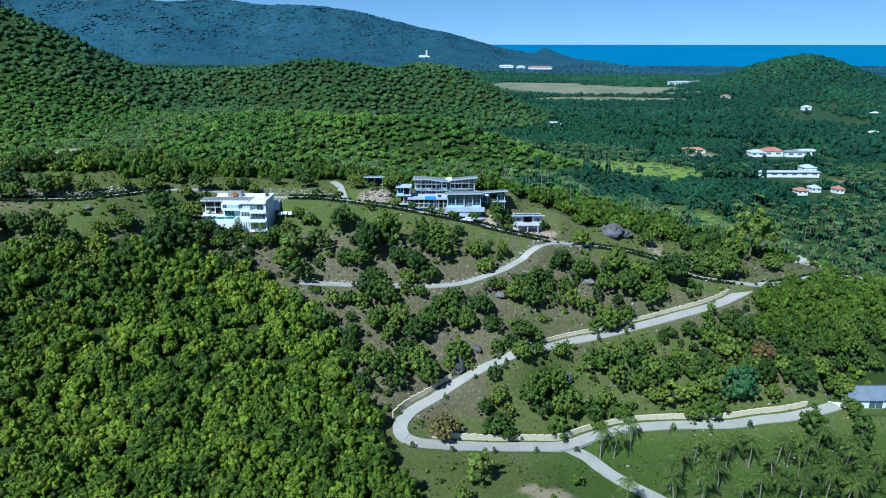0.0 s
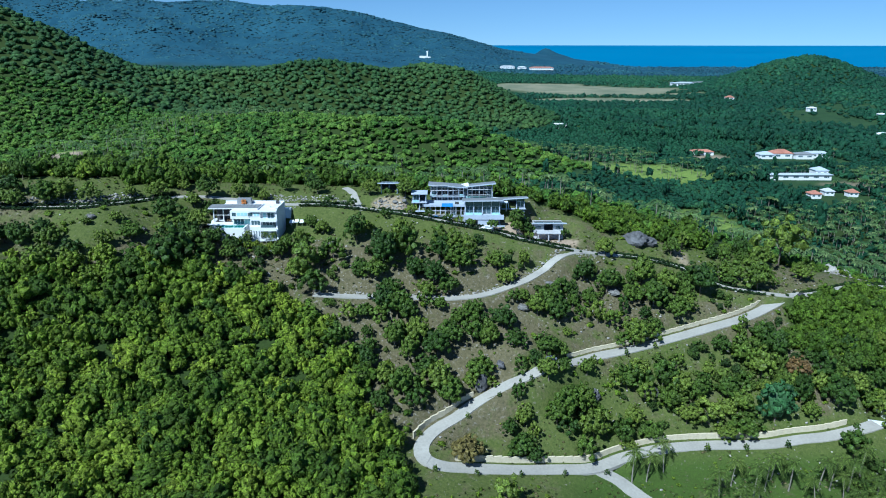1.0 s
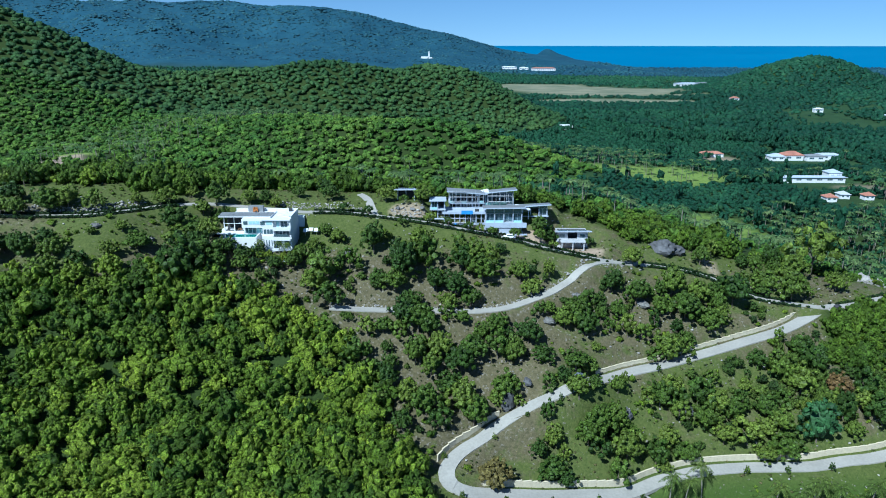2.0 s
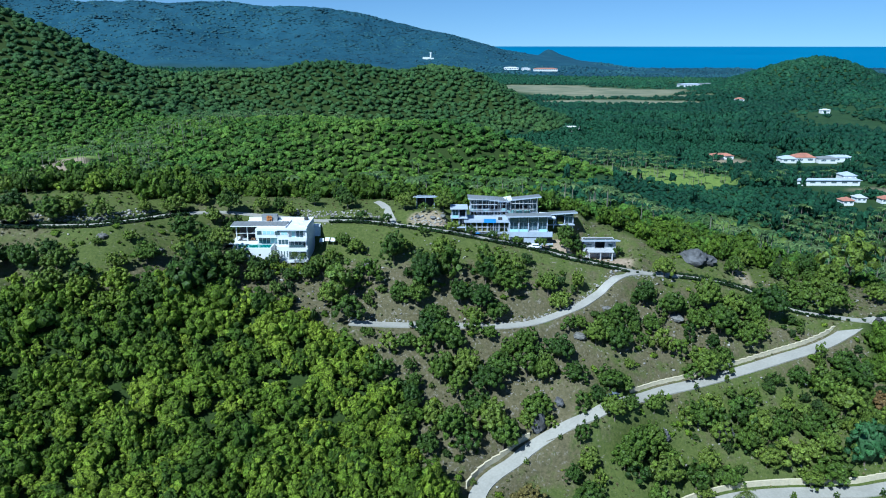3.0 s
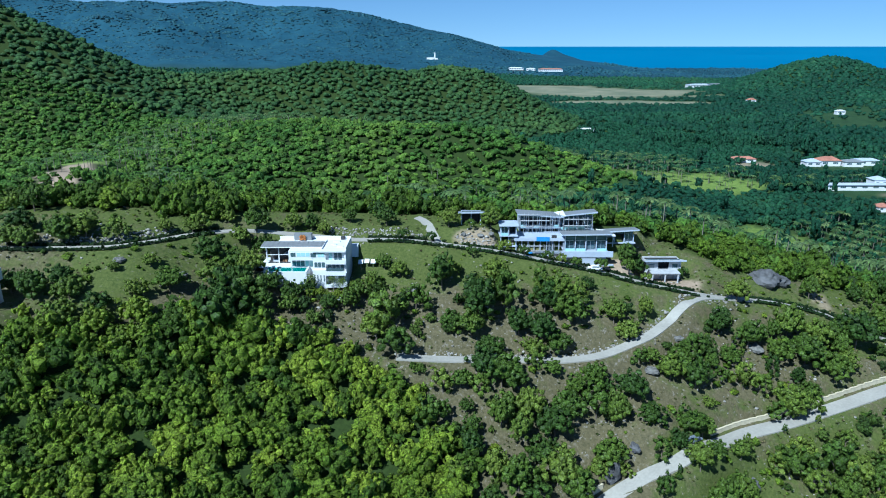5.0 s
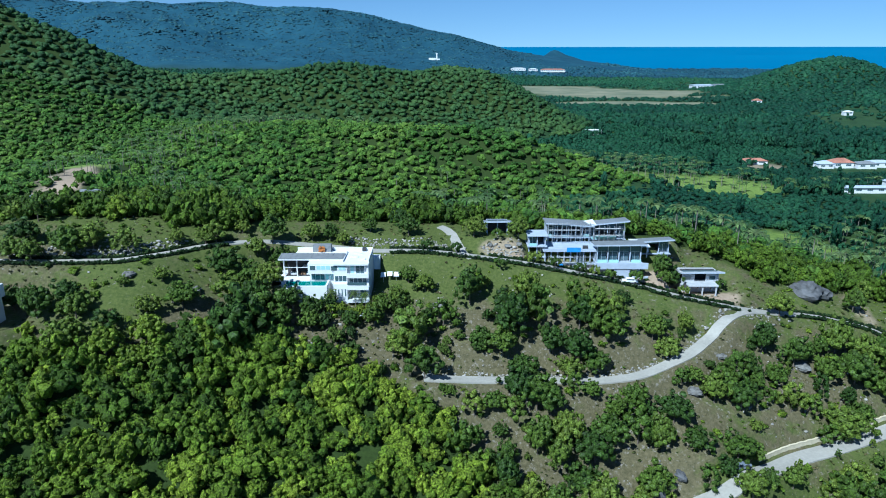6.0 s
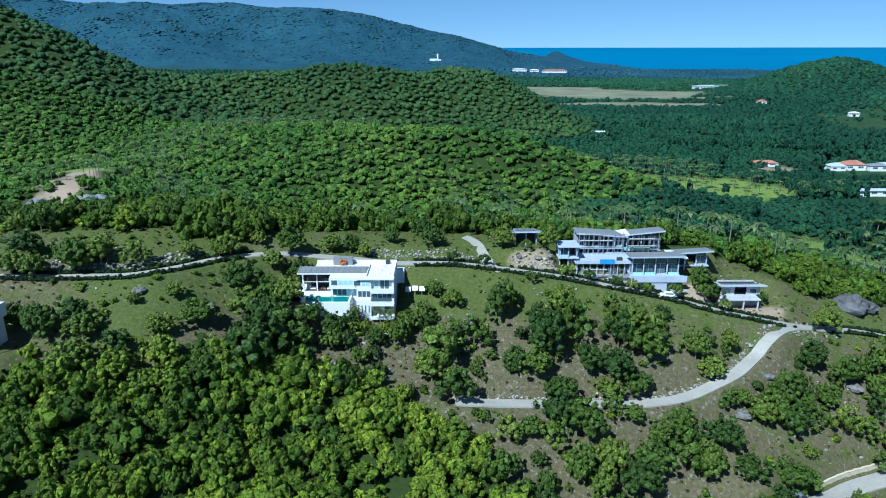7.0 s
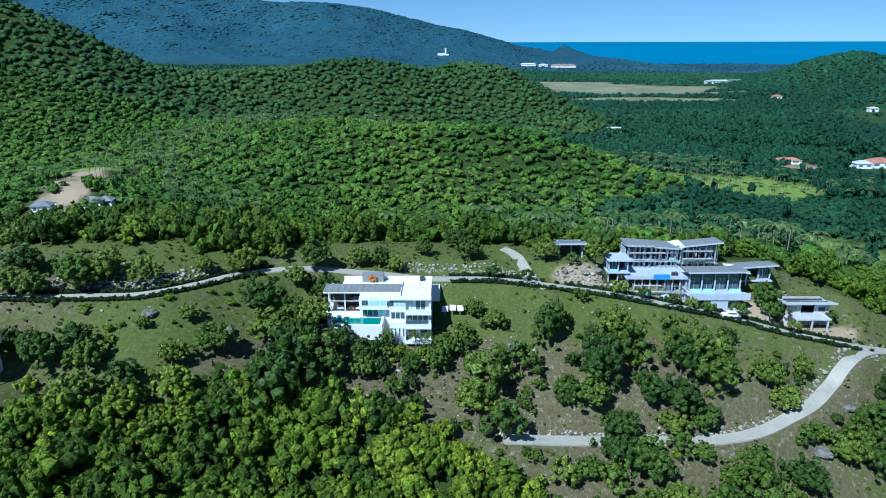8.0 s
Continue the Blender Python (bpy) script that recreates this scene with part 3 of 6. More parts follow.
def clump_crown(clumps, sprays, size, flat=0.85, clump=(0.2, 0.34), core=0.62, low=-0.45):
    """A crown of unit radius whose foot is at z = 0: many small leaf clumps over an uneven dome."""
    base_v, base_f = ICO[1]
    vs, fs, n, at = [], [], 0, []
    p, q = rng.uniform(0, 6.28, 2)
    if core:
        cv, cf = ICO[2]
        vs.append(cv * (1, 1, flat) * core * (1 + 0.12 * rng.normal(size=(len(cv), 1)).clip(-1.5, 1.5)) + (0, 0, 1.0))
        fs.append(cf)
        n += len(cv)
    for i in range(clumps):
        zc = 1 - (1 - low) * (i + 0.5) / clumps
        a = 2.39996 * i + rng.uniform(-0.35, 0.35)
        d = np.array([math.sqrt(1 - zc * zc) * math.cos(a), math.sqrt(1 - zc * zc) * math.sin(a), zc])
        reach = (1 - 1.1 * sum(clump) / 2) * rng.uniform(0.62, 1.22) * (1 + 0.2 * math.sin(2 * a + p) + 0.14 * math.sin(3 * a + q))
        c = d * reach * (1, 1, flat) + (0, 0, 1.0)
        s = rng.uniform(*clump)
        turn, _ = np.linalg.qr(rng.normal(size=(3, 3)))
        v = base_v @ turn
        seen = v[base_f].mean(1) @ d > -0.35
        vs.append(v * s * (1, 1, 0.85) * (1 + 0.2 * rng.normal(size=(len(v), 1)).clip(-1.5, 1.5)) + c)
        f = base_f if np.linalg.det(turn) > 0 else base_f[:, ::-1]
        fs.append(f[seen] + n)
        n += len(v)
        at.append((c, s, d))
    if sprays:
        which = rng.integers(0, clumps, sprays)
        c, s, d = (np.array([row[i] for row in at])[which] for i in range(3))
        d = d + 0.75 * rng.normal(size=d.shape)
        d /= np.linalg.norm(d, axis=1)[:, None]
        c = c + d * (s * rng.uniform(0.8, 1.3, sprays))[:, None]
        u = np.cross(d, rng.normal(size=d.shape))
        u /= np.linalg.norm(u, axis=1)[:, None]
        w = np.cross(d, u) + 0.4 * rng.normal(size=d.shape)
        k = size * rng.uniform(0.6, 1.3, (sprays, 1))
        vs.append(np.stack([c + u * k, c - u * k * 0.6 + w * k * 0.9, c - u * k * 0.5 - w * k * 0.9], 1).reshape(-1, 3))
        fs.append(np.arange(sprays * 3).reshape(-1, 3) + n)
    return np.concatenate(vs), np.concatenate(fs)


def palm_shape(blades, length):
    """The head of a far palm: drooping blades round a point."""
    vs, fs = [], []
    for i in range(blades):
        a = 2 * math.pi * i / blades + rng.uniform(-0.3, 0.3)
        up, l = rng.uniform(0.0, 0.6), length * rng.uniform(0.8, 1.1)
        c, s = math.cos(a), math.sin(a)
        q = [(0, 0, 0), (0.5 * l, 0.2 * l, 0.25 * up * l), (0.5 * l, -0.2 * l, 0.25 * up * l), (l, 0, -0.35 * l + up * 0.4 * l)]
        b = len(vs)
        vs += [(x * c - y * s, x * s + y * c, z) for x, y, z in q]
        fs += [(b, b + 2, b + 1), (b + 1, b + 2, b + 3)]
    return np.array(vs, float), np.array(fs)


def spread(name, shapes, x, y, z, r, material, label, category, tint=None, tall=1.0, smooth=True, uneven=1.0):
    """Many trees of one wood in one mesh."""
    pick, turn = rng.integers(0, len(shapes), len(x)), rng.uniform(0, 2 * math.pi, len(x))
    tint = rng.uniform(0, 1, len(x)) if tint is None else tint
    stretch = tall * (1 + uneven * rng.uniform(-0.15, 0.25, len(x)))
    vs, fs, ts, n = [], [], [], 0
    for k, (sv, sf) in enumerate(shapes):
        m = np.flatnonzero(pick == k)
        if not len(m):
            continue
        c, s = np.cos(turn[m])[:, None], np.sin(turn[m])[:, None]
        wide = rng.uniform(0.78, 1.3, (len(m), 1))
        px, py = sv[None, :, 0] * wide * c - sv[None, :, 1] / wide * s, sv[None, :, 0] * wide * s + sv[None, :, 1] / wide * c
        v = np.stack([px * r[m][:, None] + x[m][:, None], py * r[m][:, None] + y[m][:, None], sv[None, :, 2] * (r[m] * stretch[m])[:, None] + z[m][:, None]], -1)
        vs.append(v.reshape(-1, 3))
        fs.append((sf[None] + (np.arange(len(m)) * len(sv))[:, None, None] + n).reshape(-1, 3))
        ts.append(np.repeat(tint[m], len(sv)))
        n += len(m) * len(sv)
    ob = new(name, mesh_of(name, np.concatenate(vs), np.concatenate(fs), material, smooth, tint=np.concatenate(ts)))
    return tagged(ob, label, category, kind="stuff")


def scatter(y0, y1, step, reach):
    """Jittered plan positions in rows, as wide as the camera's view fan needs."""
    ys = np.arange(y0, y1, step)
    out = []
    for yy in ys:
        w = reach(yy)
        xs = np.arange(-w, w, step)
        out.append(np.stack([xs + rng.uniform(-0.75, 0.75, len(xs)) * step, np.full(len(xs), yy) + rng.uniform(-0.8, 0.8, len(xs)) * step], 1))
    p = np.concatenate(out)
    return p[:, 0], p[:, 1]


NEAR_SHAPES = [clump_crown(int(rng.integers(20, 34)), 140, 0.11, rng.uniform(0.7, 1.1), (0.13, 0.34), 0.55) for _ in range(20)]
x, y = scatter(116, 268, 3.4, lambda yy: 0.74 * yy + 14)
keep = (open_slope(x, y) < 0.75) & (road_gap(x, y) > 2.6) & (x < 0.66 * y + 12) & (x > -0.70 * y - 12) & ~in_pad(x, y, 2.0)
x, y = x[keep], y[keep]
r = np.where(x > 90, 0.7, 0.0) + (2.2 + 2.0 * rng.uniform(0, 1, len(x)) ** 1.6) * (1 + 0.2 * fractal(x, y, 40, 2, 71))
r = r * np.where(x > 95, np.clip((238 - y) / 16, 0.32, 1), 1.0)
tint = np.clip(0.5 + 0.3 * fractal(x, y, 50, 3, 73) + rng.normal(0, 0.27, len(x)), 0, 1) * np.where((x > 90) | (y > 238), 0.35, 1.0)
spread("forest", NEAR_SHAPES, x, y, land(x, y) - 0.7 * r + rng.uniform(-0.6, 1.6, len(x)), r, LEAF_WOOD, "dense bright green broadleaf forest on the steep lower slope", "forest", tint, 1.15, False)

UNDER_SHAPES = [clump_crown(6, 18, 0.2, 0.8, (0.34, 0.5), 0) for _ in range(8)]
x, y = scatter(118, 266, 4.0, lambda yy: 0.72 * yy + 12)
keep = (open_slope(x, y) < 0.9) & (road_gap(x, y) > 1.8) & ~in_pad(x, y, 1.2)
x, y = x[keep], y[keep]
r = rng.uniform(1.2, 2.2, len(x))
spread("undergrowth", UNDER_SHAPES, x, y, land(x, y) - 0.4 * r, r, LEAF_WOOD, "dense green undergrowth between the forest trees", "shrubs", np.clip(rng.normal(0.4, 0.25, len(x)), 0, 1), 1.0, False)

x, y = scatter(160, 228, 4.6, lambda yy: 135)
keep = (open_slope(x, y) > 0.6) & (road_gap(x, y) > 3.0) & ~in_pad(x, y, 3.0) & (land(x, y) > 20) & (fractal(x, y, 20, 3, 75) + rng.normal(0, 0.2, len(x)) > np.where(x > 20, -0.1, 0.02)) & (x > -72)
x, y = x[keep], y[keep]
r = 0.8 + 1.7 * rng.uniform(0, 1, len(x)) ** 1.6
for cx, cy, wx, wy, n in ((138, 204, 9, 3, 60), (118, 160, 7, 6, 45), (100, 152, 5, 4, 16), (86, 196, 9, 6, 26), (60, 186, 10, 5, 22), (104, 196, 6, 5, 18)):
    bx, by = rng.normal(cx, wx, n), rng.normal(cy, wy, n)
    ok = (road_gap(bx, by) > 2.8) & ~in_pad(bx, by, 1.5)
    x, y = np.r_[x, bx[ok]], np.r_[y, by[ok]]
    r = np.r_[r, rng.uniform(1.2, 2.6, ok.sum())]
spread("thicket", NEAR_SHAPES, x, y, land(x, y) - 0.35 * r, r, LEAF_THICKET, "thickets of dark green shrubs on the dry slope", "shrubs", rng.uniform(0, 1, len(x)), 1.1, False)

SCRUB_SHAPES = [crown_shape(2, 1, 26, 0.36, flat=0.7) for _ in range(8)]
x, y = scatter(140, 266, 3.3, lambda yy: 200)
patchy = fractal(x, y, 16, 3, 77) + rng.normal(0, 0.25, len(x))
lawn = (land(x, y) < 19) | ((y > 224) & (x < 60))
keep = (open_slope(x, y) > 0.5) & (road_gap(x, y) > 1.4) & ~in_pad(x, y, 1.2) & (patchy > np.where(lawn, 0.3, -0.3))
keep &= ~((y > 236) & (x > -70) & (x < -20) & (rng.uniform(0, 1, len(x)) < 0.8))
x, y = x[keep], y[keep]
r = (0.4 + 1.3 * rng.uniform(0, 1, len(x)) ** 2) * np.where((land(x, y) < 19) | (y > 232), 0.6, 1.0)
spread("scrub", SCRUB_SHAPES, x, y, land(x, y) - 0.35 * r, r, LEAF_WOOD, "low scattered scrub on the dry slope", "shrubs", np.clip(rng.normal(0.4, 0.25, len(x)), 0, 1), 0.8, False)

TUFTS = [crown_shape(1, 1, 9, 0.55, flat=0.5, lumps=0.4) for _ in range(6)]
x, y = scatter(142, 266, 1.7, lambda yy: 165)
keep = (open_slope(x, y) > 0.4) & (road_gap(x, y) > 0.3) & ~in_pad(x, y, 0.3) & (fractal(x, y, 9, 3, 79) + rng.normal(0, 0.3, len(x)) > 0.1)
x, y = x[keep], y[keep]
r = rng.uniform(0.14, 0.42, len(x))
spread("grass_tufts", TUFTS, x, y, land(x, y) - 0.4 * r, r, LEAF_TUFT, "dry and green grass tufts over the slope", "grass", rng.uniform(0, 1, len(x)), 0.8)

MID_SHAPES = [clump_crown(6, 14, 0.18, 0.85, (0.36, 0.52), 0, -0.1) for _ in range(16)]
EVEN_SHAPES = [clump_crown(3, 4, 0.25, 0.7, (0.5, 0.66), 0, 0.2) for _ in range(10)]


YARDS = [(276, 316, 728, 784), (342, 436, 706, 764), (298, 376, 580, 645), (294, 348, 515, 562)]


def in_yard(x, y):
    return np.any([(x > a) & (x < b) & (y > c) & (y < d) for a, b, c, d in YARDS], axis=0)


def planted(x, y):
    """1 on the even plantation blocks of the valley floor."""
    a = (x > 100 + 0.1 * (y - 500)) & (x < 330) & (y > 505) & (y < 600)
    b = (x > 258) & (x < 460) & (y > 650) & (y < 735) | (x > 225) & (x < 350) & (y > 690) & (y < 850)
    return a | b


for y0, y1, step, shapes in ((262, 520, 4.7, MID_SHAPES), (520, 780, 5.5, [clump_crown(5, 3, 0.2, 0.85, (0.4, 0.56), 0, 0.0) for _ in range(12)])):
    x, y = scatter(y0, y1, step, lambda yy: 0.7 * (yy + 30))
    keep = (open_slope(x, y) < 0.4) & (clearing(x, y) < 0.3 + 0.5 * (rng.uniform(0, 1, len(x)) < 0.03)) & ~in_pad(x, y, 3) & (road_gap(x, y) > 3) & ~planted(x, y) & ~in_yard(x, y)
    keep &= np.maximum(np.maximum(blob(x, y, -243, 384, 19, 42), blob(x, y, -264, 450, 17, 40)), blob(x, y, -290, 505, 32, 34)) + blob(x, y, -236, 350, 19, 38) < 0.15
    x, y = x[keep], y[keep]
    z = land(x, y)
    grove = (x > -45) & (y < 490) & (z < 52)
    keep = ~grove | (rng.uniform(0, 1, len(x)) < 0.6)
    x, y, z, grove = x[keep], y[keep], z[keep], grove[keep]
    vale = (z < 15) & (x > 40) & (y > 330)
    r = np.where(grove, 0.75, 1.0) * (2.5 + 2.0 * rng.uniform(0, 1, len(x)) ** 1.6) * step / 4.9
    tint = np.clip(0.5 + 0.35 * fractal(x, y, 90, 3, 83) + rng.normal(0, 0.2, len(x)), 0, 1)
    spread("hill_forest", shapes, x[~vale], y[~vale], z[~vale] - 0.62 * r[~vale] + rng.uniform(-0.8, 0.8, (~vale).sum()), r[~vale], LEAF_MID, "closed green forest over the rounded hill behind the estate", "forest", tint[~vale], 0.95, False)
    spread("valley_trees", shapes, x[vale], y[vale], z[vale] - 0.35 * r[vale], r[vale] * rng.uniform(0.5, 1.1, vale.sum()), LEAF_VALE_HAZE, "dark green plantation and orchard trees on the valley floor", "trees", np.clip(tint[vale] + 0.3 * fractal(x[vale], y[vale], 60, 2, 84) - 0.1, 0, 1), 1.2, False)
x, y = scatter(500, 860, 4.6, lambda yy: 470)
keep = planted(x, y) & (clearing(x, y) < 0.2) & (bare_land(x, y) < 15) & ~in_yard(x, y)
x, y = x[keep], y[keep]
spread("plantation", EVEN_SHAPES, x, y, land(x, y) - 0.4, rng.uniform(2.5, 3.1, len(x)), LEAF_VALE_HAZE, "even dark green rubber plantation blocks on the valley floor", "plantation", np.clip(0.3 + 0.25 * fractal(x, y, 70, 2, 85) + rng.normal(0, 0.08, len(x)), 0, 1), 0.95)

PALM_SHAPES = [palm_shape(11, 1.0) for _ in range(10)]
stem = np.array([(math.cos(a) * w, math.sin(a) * w, z) for z, w in ((0.0, 0.022), (1.0, 0.014)) for a in (0, 2.1, 4.2)])
STEM_SHAPES = [(stem, np.array([(0, 1, 4), (0, 4, 3), (1, 2, 5), (1, 5, 4), (2, 0, 3), (2, 3, 5)]))]
x, y = scatter(272, 760, 6.4, lambda yy: 0.7 * (yy + 60))
ground_z = bare_land(x, y)
grove = (x > -45) & (y < 490) & (ground_z < 52) & (open_slope(x, y) < 0.4)
lowland = (x > 60) & (ground_z < 15)
keep = grove | (fractal(x, y, 120, 3, 87) > np.where(lowland, -0.25, 0.12))
keep &= rng.uniform(0, 1, len(x)) < np.where(grove, 0.62, np.where(lowland, 0.6, 0.3)) * np.where(clearing(x, y) > 0.3, 0.3, 1)
keep &= ~planted(x, y) & ~in_yard(x, y) & (blob(x, y, -252, 410, 26, 60) < 0.2) & (road_gap(x, y) > 3) & (open_slope(x, y) < 0.4)
x, y, grove = x[keep], y[keep], grove[keep]
tall = np.where(grove, rng.uniform(6.5, 9.5, len(x)), rng.uniform(8.0, 11.5, len(x)))
spread("palm_grove", PALM_SHAPES, x, y, land(x, y) + tall, rng.uniform(3.0, 4.2, len(x)), LEAF_GROVE, "tall coconut palms standing over the forest", "palm trees", rng.uniform(0.0, 1.0, len(x)))
spread("palm_stems", STEM_SHAPES, x, y, land(x, y) - 0.2, tall + 0.2, PALM_BARK, "pale slender stems of the coconut palms", "palm trees", uneven=0.0)

x, y = scatter(760, 1180, 6.5, lambda yy: 0.55 * yy)
keep = (blob(x, y, 215, 930, 150, 210, 0.1) > 0.5) & (land(x, y) < 14)
x, y = x[keep], y[keep]
spread("plantation", [crown_shape(1, 1, 8, 0.5, 0.7) for _ in range(8)], x, y, land(x, y) - 0.5, rng.uniform(3.0, 3.9, len(x)), LEAF_VALE_HAZE, "even dark green rubber plantation on the valley floor", "plantation", rng.uniform(0.3, 0.5, len(x)), 1.0)

BACK_SHAPES = [clump_crown(3, 0, 0.3, 0.85, (0.5, 0.68), 0, 0.1) for _ in range(12)]
x, y = scatter(775, 1300, 7.8, lambda yy: 0.7 * (yy + 30))
keep = (clearing(x, y) < 0.3) & (crop_field(x, y) < 0.4) & ((blob(x, y, 215, 930, 150, 210, 0.1) < 0.5) | (bare_land(x, y) > 16))
x, y = x[keep], y[keep]
z = land(x, y)
vale = ((z < 16) & (x > 0)) | (x > 260)
keep = ~vale | (fractal(x, y, 160, 3, 91) + rng.normal(0, 0.25, len(x)) > -0.25)
x, y, z, vale = x[keep], y[keep], z[keep], vale[keep]
keep = ~planted(x, y)
x, y, z, vale = x[keep], y[keep], z[keep], vale[keep]
r = rng.uniform(4.2, 6.4, len(x))
tint = np.clip(0.4 + 0.35 * fractal(x, y, 150, 3, 93) + rng.normal(0, 0.15, len(x)), 0, 1)
spread("hill_forest", BACK_SHAPES, x[~vale], y[~vale], z[~vale] - 0.6 * r[~vale] + rng.uniform(-1, 1, (~vale).sum()), r[~vale], LEAF_BACK_HAZE, "closed green forest on the long ridge behind", "forest", tint[~vale], 0.8)
spread("valley_trees", BACK_SHAPES, x[vale], y[vale], z[vale] - 0.35 * r[vale], r[vale] * rng.uniform(0.6, 1.1, vale.sum()), LEAF_VALE_HAZE, "dark green trees and groves across the valley", "trees", tint[vale] * 0.6)

TALL_SHAPES = [clump_crown(7, 14, 0.22, 1.1, (0.34, 0.5), 0, -0.6) for _ in range(8)]
lx = np.r_[np.linspace(235, 470, 46), np.linspace(150, 330, 30), rng.uniform(60, 520, 150)]
ly = np.r_[np.linspace(905, 862, 46), np.linspace(610, 604, 30), rng.uniform(330, 1250, 150)]
lx, ly = lx + rng.normal(0, 2.5, len(lx)), ly + rng.normal(0, 3, len(ly))
keep = (land(lx, ly) < 16) & (clearing(lx, ly) < 0.4) & ~in_yard(lx, ly) & (lx < 0.62 * ly)
lx, ly = lx[keep], ly[keep]
lr = rng.uniform(3.0, 5.0, len(lx))
spread("tall_trees", TALL_SHAPES, lx, ly, land(lx, ly) + 0.3 * lr, lr, LEAF_VALE_HAZE, "tall dark trees in rows and alone above the plantations", "trees", rng.uniform(0, 0.5, len(lx)), 1.9, False)

FAR_SHAPES = [crown_shape(1, 1, 0, 0.5, flat=0.7, lumps=0.3) for _ in range(10)]
x, y = scatter(1290, 2700, 12.0, lambda yy: 0.7 * (yy + 30))
keep = (crop_field(x, y) < 0.35) & ((fractal(x, y, 260, 4, 97) + rng.normal(0, 0.3, len(x)) > -0.35) | (bare_land(x, y) > 14))
x, y = x[keep], y[keep]
r = rng.uniform(5.0, 8.0, len(x))
spread("far_woods", FAR_SHAPES, x, y, land(x, y) - 0.55 * r, r, LEAF_VALE_HAZE, "far woods and groves on the plain and the rounded hill", "woods", np.clip(0.25 + 0.35 * fractal(x, y, 300, 3, 99) + rng.normal(0, 0.12, len(x)), 0, 1), 0.8)

x, y = scatter(1480, 2100, 9.5, lambda yy: 1300)
keep = (bare_land(x, y) > 13) & (x > 650) & (x < 0.72 * y)
x, y = x[keep], y[keep]
r = rng.uniform(5.0, 7.5, len(x))
spread("far_woods", FAR_SHAPES, x, y, land(x, y) - 0.6 * r, r, LEAF_VALE_HAZE, "closed woods over the rounded far hill", "woods", np.clip(0.3 + 0.3 * fractal(x, y, 160, 3, 99) + rng.normal(0, 0.12, len(x)), 0, 1), 0.8)

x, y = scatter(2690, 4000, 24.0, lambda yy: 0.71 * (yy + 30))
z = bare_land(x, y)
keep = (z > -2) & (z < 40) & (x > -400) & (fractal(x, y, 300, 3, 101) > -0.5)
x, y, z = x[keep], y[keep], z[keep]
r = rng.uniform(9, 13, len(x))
spread("coast_woods", FAR_SHAPES, x, y, z - 0.7 * r, r, LEAF_FAR_HAZE, "woods along the far coast with haze blue in their colour", "woods", np.clip(0.4 + 0.4 * fractal(x, y, 250, 4, 103) + rng.normal(0, 0.12, len(x)), 0, 1), 0.6)

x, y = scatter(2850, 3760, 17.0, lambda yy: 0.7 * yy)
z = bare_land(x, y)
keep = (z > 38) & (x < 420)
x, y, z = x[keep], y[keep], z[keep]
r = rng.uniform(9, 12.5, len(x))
spread("mountain_forest", FAR_SHAPES, x, y, z - 0.75 * r, r, LEAF_FAR_HAZE, "far mountain forest with haze blue in its colour", "forest", np.clip(0.45 + 0.45 * fractal(x, y, 220, 4, 103) + rng.normal(0, 0.15, len(x)), 0, 1), 0.45)


def trunk_mesh(h, r, fork=True):
    """A tapered trunk with a few limbs that run into the crown."""
    bm = bmesh.new()

    def limb(a, b, ra, rb):
        a, b = Vector(a), Vector(b)
        m = Matrix.Translation((a + b) / 2) @ (b - a).to_track_quat("Z", "Y").to_matrix().to_4x4()
        bmesh.ops.create_cone(bm, segments=6, radius1=ra, radius2=rb, depth=(b - a).length, matrix=m, cap_ends=True)

    limb((0, 0, -0.3), (0.02, 0.03, h), r, r * 0.6)
    if fork:
        for i in range(4):
            a = 1.57 * i + rng.uniform(-0.4, 0.4)
            limb((0.02, 0.03, h * 0.85), (0.5 * math.cos(a), 0.5 * math.sin(a), h + rng.uniform(0.2, 0.5)), r * 0.5, r * 0.15)
    me = bpy.data.meshes.new("trunk")
    bm.to_mesh(me)
    bm.free()
    me.materials.append(BARK)
    return me


def tree_kind(name, lobes, sprays, size, material, flat, label, category="tree"):
    """One tree of unit crown radius: trunk and crown under an empty at its foot."""
    v, f = clump_crown(lobes, sprays, size, flat, (0.11, 0.22) if lobes > 24 else (0.15, 0.27), 0.58 if lobes > 24 else 0)
    v[:, 2] = v[:, 2] * 1.08 - 0.02
    thing = new(name)
    crown = new("crown", mesh_of("crown", v, f, material))
    crown.parent = thing
    trunk = new("trunk", trunk_mesh(0.75, 0.055))
    trunk.parent = thing
    return tagged(thing, label, category, group="trees on the hillside")


KINDS = [tree_kind("broadleaf_tree", 68, 620, 0.062, LEAF_NEAR, 0.8, "round-crowned dark green broadleaf tree on the dry slope") for _ in range(7)]
LOOSE = [tree_kind("broadleaf_tree", 24, 520, 0.062, LEAF_NEAR, 0.95, "loose grey-green broadleaf tree on the dry slope") for _ in range(3)]
BRIGHT = [tree_kind("broadleaf_tree", 64, 560, 0.064, LEAF_BRIGHT, 0.75, "bright yellow-green young broadleaf tree") for _ in range(2)]
RUSTY = [tree_kind("broadleaf_tree", 64, 560, 0.064, LEAF_RUST, 0.75, "broadleaf tree with rusty brown-green leaves")]
BLUISH = [tree_kind("broadleaf_tree", 64, 560, 0.064, LEAF_BLUE, 1.1, "tall bluish-green broadleaf tree")]
UMBRELLA = [tree_kind("shade_tree", 16, 260, 0.09, LEAF_NEAR, 0.4, "flat-topped small shade tree beside the ridge road") for _ in range(2)]
used = set()


